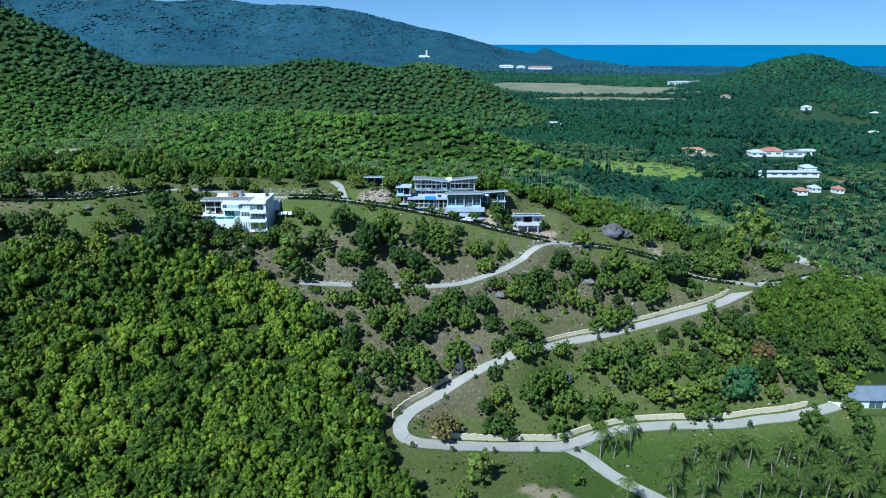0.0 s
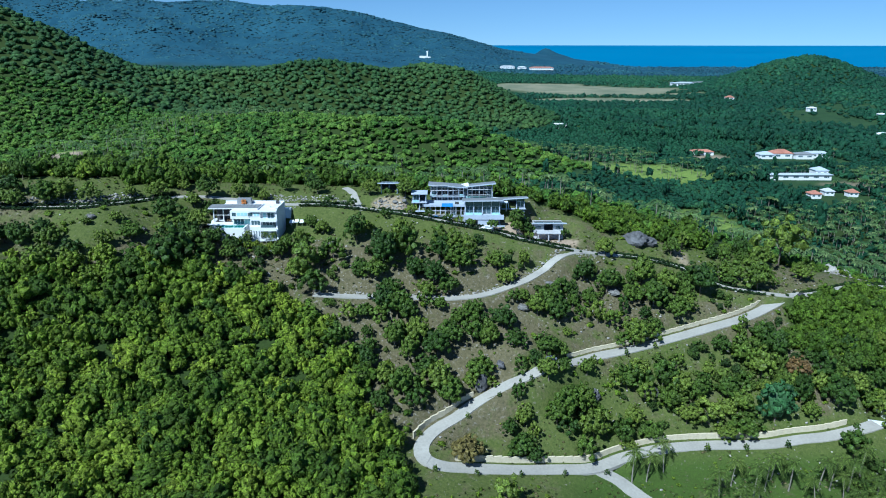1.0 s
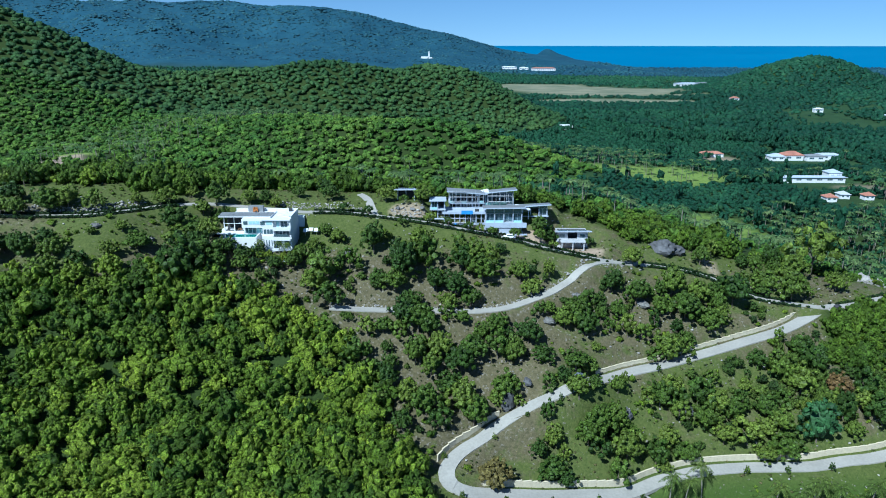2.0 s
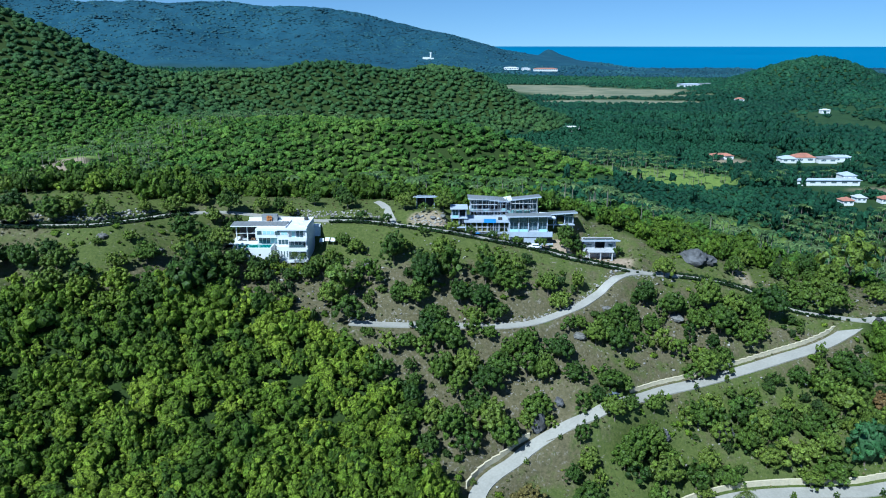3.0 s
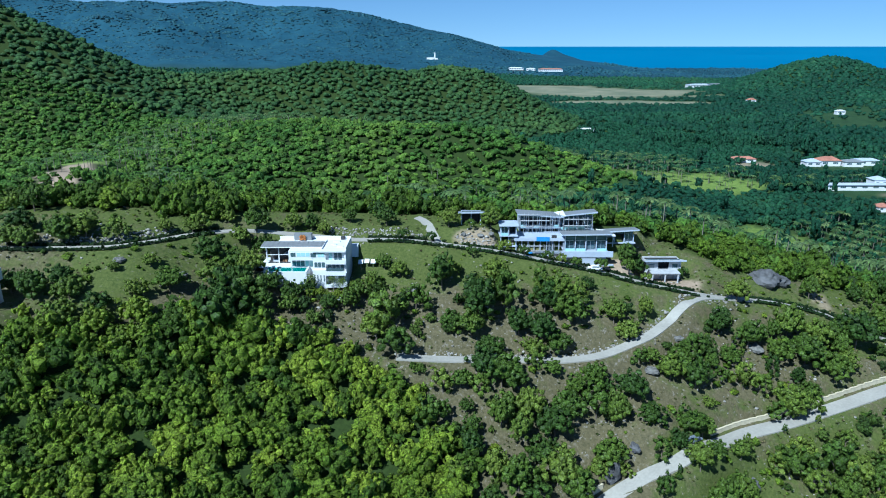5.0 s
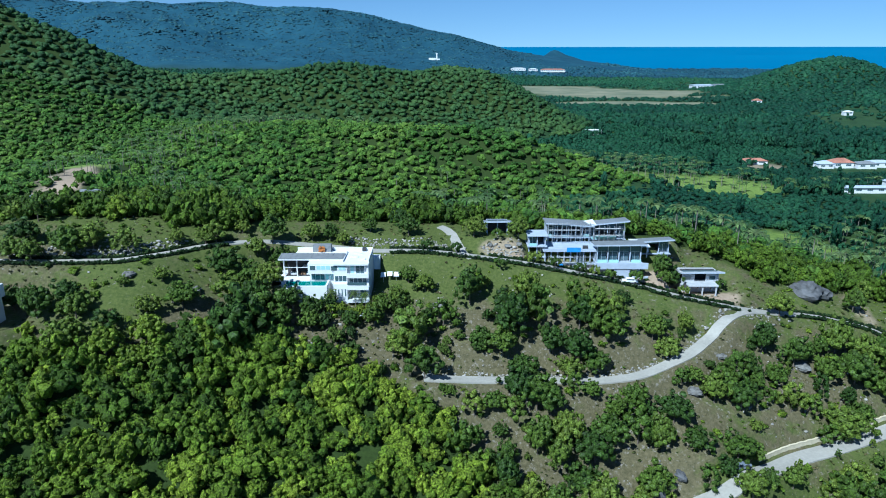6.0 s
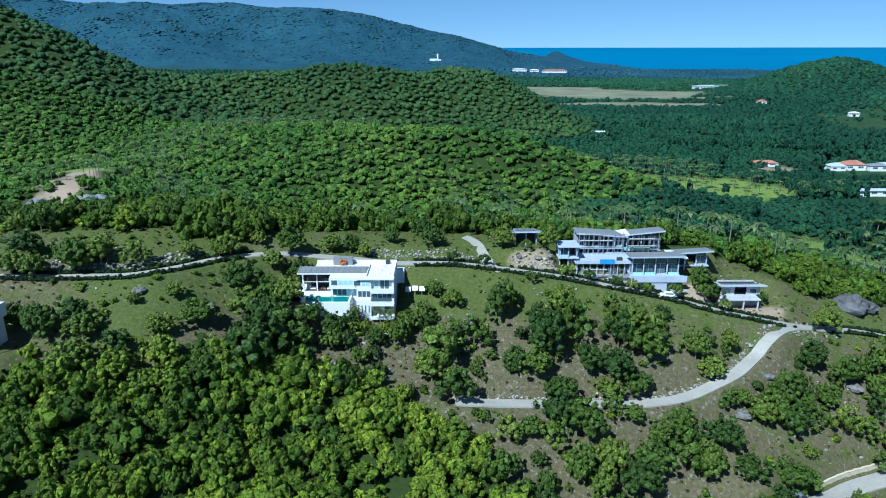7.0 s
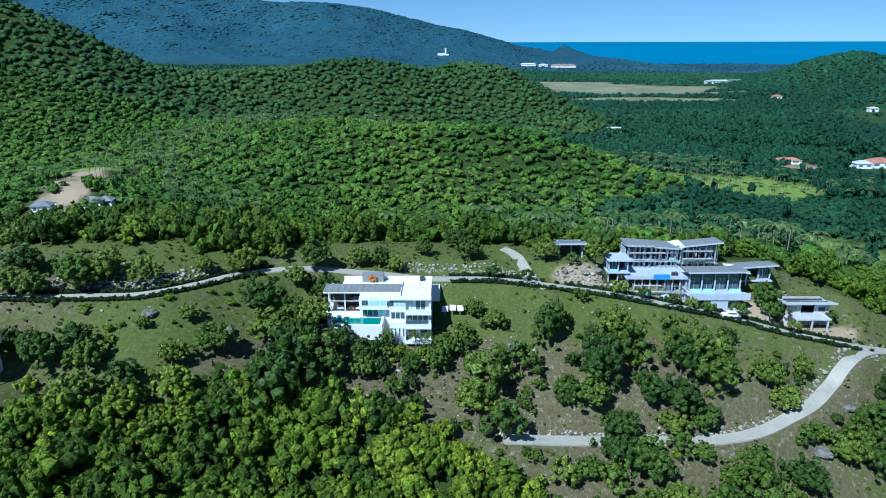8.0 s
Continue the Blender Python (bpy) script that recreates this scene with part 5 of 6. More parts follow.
    slab("pool_floor", (-10.2, 0.5, -2.5, 1.4, 3.2, 3.4), POOL, v, "green tiled pool floor")
    slab("pool_water", (-10.2, 0.5, -2.5, 1.4, 4.5, 4.72), POOL, v, "still green pool water")
    for x in (-8.6, -6.2, -3.6, -1.2):
        slab("pool_ledge", (x, x + 0.12, -2.5, 1.4, 4.6, 4.76), POOL, v, "narrow tiled pool divider")
    slab("plinth", (-9.0, 1.2, -2.4, 1.6, -2.5, 1.5), RAW, v, "shaded grey plinth under the pool")
    slab("terrace", (-13.6, -10.6, -1.5, 3.0, 4.0, 4.6), WHITE, v, "white lower terrace")
    for i in range(5):
        slab("pergola_slat", (-13.6 + i * 0.7, -13.4 + i * 0.7, -2.9, -1.2, 4.2, 4.35), WHITE, v)
    # no hollow here: the shade below the terrace is a near-black slab
    slab("terrace_wall", (-13.4, -10.8, -1.4, -1.1, 0.5, 4.0), SHADE_AND_BLACK, v, "dark slab painted for the shade under the terrace")
    # garden wall and steps below
    slab("garden_wall", (3.0, 11.0, -4.2, -3.9, -3.5, -1.9), WHITE, v, "low white garden wall")
    slab("garden_steps", (2.4, 6.0, -3.9, -1.4, -3.5, -2.4), RAW, v, "stone garden steps")
    for i in range(9):
        slab("fence_post", (12.2 + i * 0.3, 12.3 + i * 0.3, -3.0 + i * 0.9, -2.9 + i * 0.9, -2.4, -0.7), WHITE, v)
    slab("rear_wing", (10.0, 13.2, 11.6, 14.0, 4.5, 8.0), WHITE, v, "white rear store room")
    return v


villa()

for i in range(3):
    s = empty_at("sunshade", -58.6 + i * 1.75, 229.6 + 0.1 * i, float(land([-58.6 + i * 1.75], [229.6])[0]))
    tagged(s, "square white canvas sunshade on a post beside the villa", "sunshade", group="sunshades by the villa")
    bm = bmesh.new()
    add_box(bm, -0.68, 0.68, -0.85, 0.85, 0, 0.09)
    bmesh.ops.transform(bm, matrix=Matrix.Translation((0, 0, 2.0)) @ Matrix.Rotation(0.45, 4, "X"), verts=bm.verts)
    part("canopy", bm, WHITE, s, "stretched white canvas")
    slab("pole", (-0.04, 0.04, -0.04, 0.04, -0.2, 2.0), STEEL, s)


for x, y, r in ((-68.5, 218.6, 1.6), (-66.0, 218.2, 1.4), (-63.8, 218.8, 1.5), (-61.0, 219.5, 1.7), (-70.6, 218.0, 1.6), (-59.6, 222.0, 1.5), (-64.5, 216.6, 1.3), (-67.2, 216.4, 1.2), (-61.8, 217.2, 1.2)):
    plant(BRIGHT, x, y, r, 1.0)
for n, (x, y) in enumerate(((-70.8, 218.6), (-64.6, 218.9), (-62.3, 219.2))):
    copy_thing(PALMS[n], pose(x, y, float(land([x], [y])[0]), 0, 0, 130 * n) @ Matrix.Diagonal((0.6, 0.6, 0.62, 1)))


def pitched(name, x0, x1, y0, y1, zl, zr, back, material, parent, label, thick=0.3):
    """A roof sheet that rises from zl on one side to zr on the other, and by back to the rear."""
    bm = bmesh.new()
    c = ((x0, y0, zl), (x1, y0, zr), (x1, y1, zr + back), (x0, y1, zl + back))
    lo, hi = [bm.verts.new(p) for p in c], [bm.verts.new((x, y, z + thick)) for x, y, z in c]
    bm.faces.new(lo[::-1]), bm.faces.new(hi)
    for i in range(4):
        bm.faces.new((lo[i], lo[(i + 1) % 4], hi[(i + 1) % 4], hi[i]))
    ob = part(name, bm, material, parent, label)
    fb = bmesh.new()
    f = [fb.verts.new(p) for p in ((x0, y0 - 0.08, zl - 0.1), (x1, y0 - 0.08, zr - 0.1), (x1, y0 - 0.08, zr + thick), (x0, y0 - 0.08, zl + thick))]
    b = [fb.verts.new((p.co.x, y0 - 0.003, p.co.z)) for p in f]
    fb.faces.new(f), fb.faces.new(b[::-1])
    for i in range(4):
        fb.faces.new((f[(i + 1) % 4], f[i], b[i], b[(i + 1) % 4]))
    part("fascia", fb, SKIM, ob, "pale roof edge")
    return ob


def shell(name, label, x, y, z, w, d, levels, bays, roof=None, glazed=0.7, depth_in=1.4, wall=None, yaw=0.0, solid=()):
    """A house shell on a hillside: floor slabs, columns, rear and side walls, part-fitted glazing.
    levels: storey heights from below; roof: (left rise, right rise, back rise, material) or None for a flat slab."""
    wall = wall or SKIM
    h = empty_at(name, x, y, z, yaw)
    tagged(h, label, "house", group="houses being built on the ridge")
    base = 0.0
    slab("foundation", (-0.2, w + 0.2, 0.2, d + 0.2, -3.0, -0.004), RAW, h, "raw concrete foundation")
    for n, height in enumerate(levels):
        slab("floor_slab", (-0.35, w + 0.35, -0.7, d, base, base + 0.28), wall, h, "pale concrete floor slab with a projecting edge")
        lo, hi = base + 0.28, base + height
        slab("rear_wall", (0, w, d - 0.25, d, lo, hi), wall, h)
        slab("side_wall", (0, 0.22, d * 0.35, d - 0.25, lo, hi), wall, h)
        slab("side_wall", (w - 0.22, w, d * 0.35, d - 0.25, lo, hi), wall, h)
        # near-black sheet across the storey imitates the shade of unlit rooms
        slab("shade_wall", (0.22, w - 0.22, depth_in + 2.4, depth_in + 2.6, lo, hi), SHADE_AND_BLACK, h, "dark wall standing in for the unlit interior")
        step = w / bays
        for i in range(bays + 1):
            cx = min(max(i * step, 0.16), w - 0.16)
            slab("column", (cx - 0.15, cx + 0.15, 0.1, 0.4, lo, hi), wall, h)
        for i in range(bays):
            if (n, i) in solid:
                slab("panel_wall", (i * step + 0.15, (i + 1) * step - 0.15, 0.2, 0.38, lo, hi), wall, h, "skim-coated infill wall")
            elif rng.uniform() < glazed:
                window_unit(h, i * step + 0.2, (i + 1) * step - 0.2, lo + 0.03, hi - 0.12, depth_in, GLASS, 2, STEEL)
            if rng.uniform() < 0.5 and n:
                slab("balustrade", (i * step + 0.16, (i + 1) * step - 0.16, -0.62, -0.56, lo, lo + 0.9), GLASS_AQUA, h, "milky glass balustrade")
        base += height
    if roof:
        l, r, back, m = roof
        pitched("roof", -1.0, w + 1.0, -1.5, d * 0.7, base + l, base + r, back - 1.0, m, h, "thin grey monopitch roof")
        for i in range(bays + 1):
            cx = min(max(i * w / bays, 0.16), w - 0.16)
            slab("roof_post", (cx - 0.09, cx + 0.09, 0.15, 0.33, base, base + l + (r - l) * (cx + 1) / (w + 2) + 0.1), STEEL, h)
        slab("clerestory", (0.2, w - 0.2, 0.9, 1.0, base, base + min(l, r) + 0.1), GLASS, h, "dark strip glazing under the roof")
    else:
        slab("roof_slab", (-0.5, w + 0.5, -0.8, d + 0.2, base, base + 0.32), wall, h, "flat pale concrete roof slab")
    return h


shell("house_shell", "unfinished hillside house with scaffold and a grey roof", -10.9, 254.6, 66.9, 12.6, 7.5, (3.1, 3.0), 6, (1.7, 0.7, 0.9, GREY_ROOF), 0.45)
shell("house_shell", "unfinished three-level house with a roof tilted upward", 2.2, 255.6, 66.2, 10.4, 7.0, (2.9, 2.7), 4, (2.0, 3.3, 0.5, GREY_ROOF), 0.6)
shell("house_shell", "small unfinished white concrete block with a flat roof", -17.6, 247.0, 66.2, 5.0, 5.5, (3.3, 3.2), 2, None, 0.2)
h = shell("house_shell", "broad unfinished ground storey under a flat concrete roof terrace", -13.0, 245.6, 64.5, 15.2, 9.0, (4.0,), 8, None, 0.25, 1.0)
slab("tarpaulin", (6.2, 10.2, -0.95, -0.6, 4.0, 5.3), TARP, h, "bright blue tarpaulin hung over the edge")
slab("parapet", (-0.5, 15.7, -0.8, -0.6, 4.32, 4.9), SKIM, h, "low pale roof parapet")
slab("water_tank", (11.0, 12.4, -0.5, 0.6, 4.32, 5.6), SHADE_AND_BLACK, h, "black plastic water tank")
h = shell("house_shell", "unfinished two-storey front house with grey roof and terraces", 1.6, 243.2, 62.3, 12.8, 6.0, (3.4, 3.3), 4, (2.2, 2.4, 0.6, GREY_ROOF), 0.85, 1.2, None, 0.0, {(0, 0), (0, 3), (0, 2)})
slab("terrace", (-1.0, 14.0, -3.2, -0.75, 3.4, 3.7), SKIM, h, "projecting pale terrace slab")
slab("parapet", (-1.0, 14.0, -3.3, -3.1, 2.6, 4.4), SKIM, h, "pale terrace parapet")
slab("retaining_wall", (-2.6, 14.4, -3.0, -2.7, -2.5, 0.3), SKIM, h, "pale retaining wall")
slab("panel_wall", (4.6, 8.9, -3.0, -2.8, 0.3, 2.6), SKIM, h, "blank pale wall")
shell("house_shell", "unfinished side wing with a grey roof tilted upward", 15.0, 248.4, 63.4, 9.0, 6.0, (3.4, 2.8), 3, (1.0, 1.7, 0.3, GREY_ROOF), 0.7)
link = empty_at("link_roof", 0.0, 254.2, 73.4)
tagged(link, "white sloping roof joining two unfinished houses", "roof", group="link roofs on the building site")
pitched("sheet", -1.2, 3.4, -0.6, 5.0, -0.2, 0.7, 0.3, WHITE, link, "white roof sheet", 0.22)
for cx in (-0.7, 2.8):
    slab("post", (cx, cx + 0.25, 0.2, 0.45, -3.6, 0.2), WHITE, link)
link = empty_at("link_roof", 12.8, 246.0, 69.9)
tagged(link, "white sloping roof joining two unfinished houses", "roof", group="link roofs on the building site")
pitched("sheet", -0.4, 4.6, -0.6, 4.6, 0.4, -0.1, 0.3, WHITE, link, "white roof sheet", 0.22)
for cx in (0.2, 4.0):
    slab("post", (cx, cx + 0.25, 0.2, 0.45, -3.6, 0.3), WHITE, link)
h = shell("house_shell", "small grey concrete house shell with a car port", 27.2, 244.4, 58.7, 10.8, 5.0, (3.5,), 3, (0.35, 0.45, -0.2, RAW), 0.0, 1.0, RAW, 0.0, {(0, 0), (0, 2)})
window_unit(h, 0.9, 2.7, 1.3, 2.6, 0.18, GLASS, 1, RAW), window_unit(h, 8.0, 9.8, 1.3, 2.6, 0.18, GLASS, 1, RAW)
h = empty_at("car_port", 28.2, 240.8, 56.4)
tagged(h, "open grey concrete car port with a flat slab roof", "car port")
slab("roof_slab", (-0.3, 8.4, -0.3, 3.9, 2.9, 3.3), RAW, h, "flat grey concrete slab")
for cx in (0.2, 4.0, 7.9):
    for cy in (0.1, 3.5):
        slab("column", (cx - 0.18, cx + 0.18, cy - 0.18, cy + 0.18, -1.2, 2.9), RAW, h)
slab("rear_wall", (0, 8.1, 3.7, 3.9, -1.2, 2.9), RAW, h)
slab("curb_wall", (-0.3, 8.4, -0.35, -0.15, -1.4, 0.2), RAW, h)
shell("pavilion", "small raised pavilion with a thin flat roof on the ridge", -29.6, 251.0, 71.4, 6.2, 4.6, (4.2,), 2, (0.5, 0.6, 0.2, GREY_ROOF), 0.4)



def scaffold(x, y, z, w, h, bays, lifts):
    """Builder's scaffold: standards, ledgers and planks."""
    s = empty_at("scaffold", x, y, z)
    tagged(s, "thin steel scaffold standing against the house shell", "scaffold", group="scaffolds on the building site")
    for i in range(bays + 1):
        for d in (0, 0.9):
            slab("standard", (i * w / bays - 0.04, i * w / bays + 0.04, d, d + 0.08, -1.0, h), STEEL, s, "", 0.0)
    for j in range(1, lifts + 1):
        for d in (0, 0.9):
            slab("ledger", (-0.3, w + 0.3, d, d + 0.07, j * h / (lifts + 0.4), j * h / (lifts + 0.4) + 0.07), STEEL, s, "", 0.0)
        slab("plank", (0.2, w * rng.uniform(0.5, 0.95), 0.15, 0.8, j * h / (lifts + 0.4) + 0.075, j * h / (lifts + 0.4) + 0.13), RAW, s, "", 0.0)


scaffold(-11.2, 252.2, 69.2, 12.5, 6.2, 9, 3)
scaffold(-12.0, 243.4, 64.0, 13.5, 3.8, 9, 2)
scaffold(3.0, 253.4, 68.8, 9.0, 5.0, 6, 2)
for x, y, z, w, m, lab in ((-15.6, 243.8, 64.6, 2.6, TARP, "blue plastic sheet over building materials"), (-4.5, 241.6, 63.2, 3.0, SKIM, "pale covered stack of building materials"), (-9.0, 241.8, 63.8, 2.0, TARP, "blue plastic sheet over building materials"), (-1.0, 241.0, 62.6, 2.2, RAW, "stack of grey concrete blocks")):
    bm = bmesh.new()
    bmesh.ops.create_icosphere(bm, subdivisions=2, radius=1.0)
    for v_ in bm.verts:
        v_.co = Vector((v_.co.x * w / 2, v_.co.y * 0.9, max(v_.co.z, -0.2) * 0.9)) * (1 + 0.15 * noise.noise(v_.co * 2))
    ob = part("material_stack", bm, m)
    ob.matrix_basis = Matrix.Translation((x, y, float(land([x], [y])[0]) + 0.15))
    tagged(ob, lab, "building materials", group="stacks on the building site")


def hip_house(name, x, y, z, w, d, hgt, roof_h, roof_mat, label, wins, yaw=0.0, wall=None, group=""):
    """A house with a hipped roof, eaves and a row of windows on the near side."""
    h = empty_at(name, x, y, z, yaw)
    tagged(h, label, "house", group)
    wall = wall or WHITE
    slab("wall", (0, w, 0, d, -2.0, hgt), wall, h)
    bm = bmesh.new()
    o = 0.7 if w < 30 else 1.2
    e = [bm.verts.new(p) for p in ((-o, -o, hgt), (w + o, -o, hgt), (w + o, d + o, hgt), (-o, d + o, hgt))]
    u = [bm.verts.new((p.co.x, p.co.y, hgt - 0.2)) for p in e]
    k = min(w, d) / 2
    a, b = bm.verts.new((k, d / 2, hgt + roof_h)), bm.verts.new((w - k, d / 2, hgt + roof_h))
    bm.faces.new((e[0], e[1], b, a)), bm.faces.new((e[1], e[2], b)), bm.faces.new((e[2], e[3], a, b)), bm.faces.new((e[3], e[0], a)), bm.faces.new(u[::-1])
    for i in range(4):
        bm.faces.new((e[(i + 1) % 4], e[i], u[i], u[(i + 1) % 4]))
    part("roof", bm, roof_mat, h, "hipped tiled roof")
    for x0, x1, z0, z1 in wins:
        window_unit(h, x0, x1, z0, z1, 0.0, GLASS, max(1, int((x1 - x0) / 1.6)))
    return h


h = hip_house("house", 133.2, 188.5, 11.0, 19.0, 9.0, 4.4, 2.4, SLATE_BLUE, "white two-storey house with a blue-grey hipped roof", [(5.0, 9.5, 1.2, 3.8), (10.5, 13.5, 0.4, 3.6), (14.5, 18.0, 1.2, 3.8)])
slab("lower_storey", (4.2, 22.0, -1.6, -0.01, -2.6, 0.2), WHITE, h, "white lower storey with a terrace")
slab("deck", (4.0, 24.0, -7.5, -1.62, -2.8, -0.9), WHITE, h, "white pool deck")
slab("pool_water", (7.5, 22.0, -6.8, -3.4, -1.0, -0.85), POOL_BLUE, h, "blue swimming pool")
window_unit(h, 5.0, 8.0, -2.2, -0.2, -1.6, GLASS, 2), window_unit(h, 13.0, 18.0, -2.2, -0.2, -1.6, GLASS, 3)
g = empty_at("gatehouse", 123.4, 184.6, 12.8, -14)
tagged(g, "white gatehouse wall with dark panels for garage openings", "gatehouse")
slab("wall", (0, 8.5, 0, 2.6, -1.0, 2.5), WHITE, g)
slab("roof_slab", (-0.2, 8.7, -0.2, 2.8, 2.5, 2.7), WHITE, g, "thin white roof slab")
# flat near-black panels painted for the shade of open garages
for x0, x1 in ((0.8, 1.5), (2.6, 4.6), (5.6, 7.6)):
    slab("door", (x0, x1, -0.06, -0.004, -0.4, 2.0), SHADE_AND_BLACK, g, "dark panel painted for the shade of a garage opening")

w = empty_at("house", -153.2, 194.5, 66.0)
tagged(w, "white flat-roofed house with a glazed end", "house")
slab("wall", (0, 11.2, 0, 7, -4, 5.8), WHITE, w)
slab("roof_slab", (-0.3, 12.0, -1.8, 7.2, 5.8, 8.7), WHITE, w, "deep white roof storey")
slab("roof_well", (2, 11.2, 0, 6.4, 8.7, 8.82), RAW, w, "grey roof surface")
window_unit(w, 4.0, 10.8, -2.8, -0.2, 0.0, GLASS, 4), window_unit(w, 4.0, 10.8, 1.0, 4.6, 0.0, GLASS, 4)
slab("balcony", (3.5, 12.0, -1.8, -0.06, 0.1, 0.4), WHITE, w, "white balcony slab")
for cx in (7.4, 11.7):
    slab("column", (cx, cx + 0.25, -1.7, -1.45, -4, 5.8), WHITE, w)

# farmstead on the west shoulder
for fx, fy, fw, fd, col, lab in ((-251, 384, 8, 6, SLATE_BLUE, "small hut with a blue-grey roof at the clearing"), (-233, 393, 9, 7, GREY_ROOF, "grey-roofed white cottage among the trees"), (-228, 398, 7, 6, GREY_ROOF, "grey-roofed white cottage among the trees")):
    hip_house("cottage", fx, fy, float(land([fx], [fy])[0]) + 0.2, fw, fd, 3.0, 1.8, col, lab, [(0.8, 2.4, 0.8, 2.2), (fw - 2.6, fw - 1.0, 0.8, 2.2)], 8.0, None, "cottages on the west shoulder")

# buildings down in the valley
for bx, by, bw, bd, bh, rh, roof, lab in (
    (304, 624, 58, 9, 4.6, 1.0, SKIM, "long white two-storey school building in the valley"), (352, 634, 12, 12, 7, 3.0, SKIM, "white gabled hall beside the long building"),
    (283, 770, 25, 12, 3.5, 2.4, RED_ROOF, "low house with a faded red roof among plantations"), (350, 745, 16, 12, 4.5, 3.0, SKIM, "plain white house down in the valley"), (366, 748, 22, 14, 5.5, 4.0, RED_ROOF, "large white house with an orange-red roof"),
    (390, 744, 20, 11, 5.0, 2.0, GREY_ROOF, "low white valley house with grey roof"), (408, 752, 24, 11, 5.0, 2.0, SKIM, "low white valley house"), (300, 545, 9, 8, 3.5, 2.5, RED_ROOF, "small house with a pink-tiled roof"),
    (318, 556, 8, 8, 3.5, 2.5, RAW, "small thatched valley house"), (336, 552, 8, 7, 3.5, 2.5, RED_ROOF, "small house with a pink-tiled roof"), (690, 2040, 100, 40, 9, 3, SKIM, "long white shed on the plain"), (745, 2030, 60, 30, 8, 2, GREY_ROOF, "grey shed on the plain"),
    (700, 1300, 16, 10, 5, 2, WHITE, "white house on the far plain"), (640, 1540, 18, 12, 6, 4, RED_ROOF, "red-roofed temple building on the plain"), (760, 1180, 14, 10, 5, 2, WHITE, "white house on the far plain"),
    (365, 2900, 100, 24, 8, 4, RED_ROOF, "long building with a red roof near the coast"), (240, 2900, 60, 24, 7, 3, WHITE, "white buildings near the coast"), (315, 2910, 36, 20, 7, 3, WHITE, "white buildings near the coast"),
    (150, 955, 20, 8, 4, 1, WHITE, "white shed at the forest edge"), (600, 930, 16, 10, 4, 2, WHITE, "white houses at the plain's edge")):
    bz = float(land([bx], [by])[0]) + (2.0 if by > 1000 else 0.5)
    n = max(2, int(bw / 9))
    hip_house("valley_house", bx, by, bz, bw, bd, bh, rh, roof, lab, [((i + 0.25) * bw / n, (i + 0.75) * bw / n, bh * 0.35, bh * 0.75) for i in range(n)], 0.0, None, "houses in the valley")
t = empty_at("water_tower", -72.0, 2990.0, float(land([-72.0], [2990.0])[0]))
tagged(t, "white tower and block on the distant hillside", "tower")
slab("shaft", (-3, 3, -3, 3, -6, 24), WHITE, t)
slab("cap", (-4, 4, -4, 4, 24, 27), WHITE, t, "wider white tower head")
slab("block", (-34, -3.1, -8, 12, -6, 7), WHITE, t, "low white block")
slab("wing", (3.1, 14, -6, 10, -6, 4), WHITE, t, "lower white wing")

# ------------------------------------------------------------------ walls, hedges and stones by the roads


def side_run(key, gap):
    """The points beside a road on its uphill side, with their heights."""
    wide, xy, z = runs[key]
    t = np.gradient(xy, axis=0)
    t /= np.linalg.norm(t, axis=1)[:, None]
    s = np.stack([-t[:, 1], t[:, 0]], 1)
    s = np.where(s[:, 1:] < 0, -s, s)
    return xy + s * (wide / 2 + gap), z


def panel_wall(name, pts, zs, height, thick, material, label, step=2.6):
    """A stepped wall of separate panels along a run of points."""
    wall = new(name)
    tagged(wall, label, "wall", kind="structure")
    d = np.r_[0, np.cumsum(np.linalg.norm(np.diff(pts, axis=0), axis=1))]
    for a in np.arange(0, d[-1] - step, step):
        p = [np.array([np.interp(s, d, pts[:, 0]), np.interp(s, d, pts[:, 1])]) for s in (a, a + step)]
        zz = float(np.interp(a + step / 2, d, zs))
        ang = math.atan2(*(p[1] - p[0])[::-1])
        bm = bmesh.new()
        add_box(bm, 0, float(np.linalg.norm(p[1] - p[0])) - 0.03, -thick / 2, thick / 2, -1.2, height, 0.03)
        add_box(bm, -0.02, float(np.linalg.norm(p[1] - p[0])) - 0.01, -thick / 2 - 0.05, thick / 2 + 0.05, height - 0.004, height + 0.12)
        ob = part("wall_panel", bm, material, wall)
        ob.matrix_basis = Matrix.Translation((p[0][0], p[0][1], zz)) @ Matrix.Rotation(ang, 4, "Z")
    return wall


pts, zs = side_run("lower", 1.3)
wide_, xy_, _ = runs["lower"]
turn_at = int(np.argmin(xy_[:, 0]))
leg = np.arange(len(pts))
up_leg, low_leg = leg < turn_at, leg > turn_at
for mask, hgt, gap in ((up_leg & (xy_[:, 0] > 33) & (xy_[:, 0] < 108), 1.5, 0), (up_leg & (xy_[:, 0] > -16) & (xy_[:, 0] < 5), 1.9, 0), (low_leg & (xy_[:, 0] > -3) & (xy_[:, 0] < 120), 1.9, 0)):
    q = np.flatnonzero(mask)
    panel_wall("retaining_wall", pts[q], zs[q], hgt, 0.35, WALL_STONE, "low stepped cream-rendered retaining wall beside the road")

hx, hy = [], []
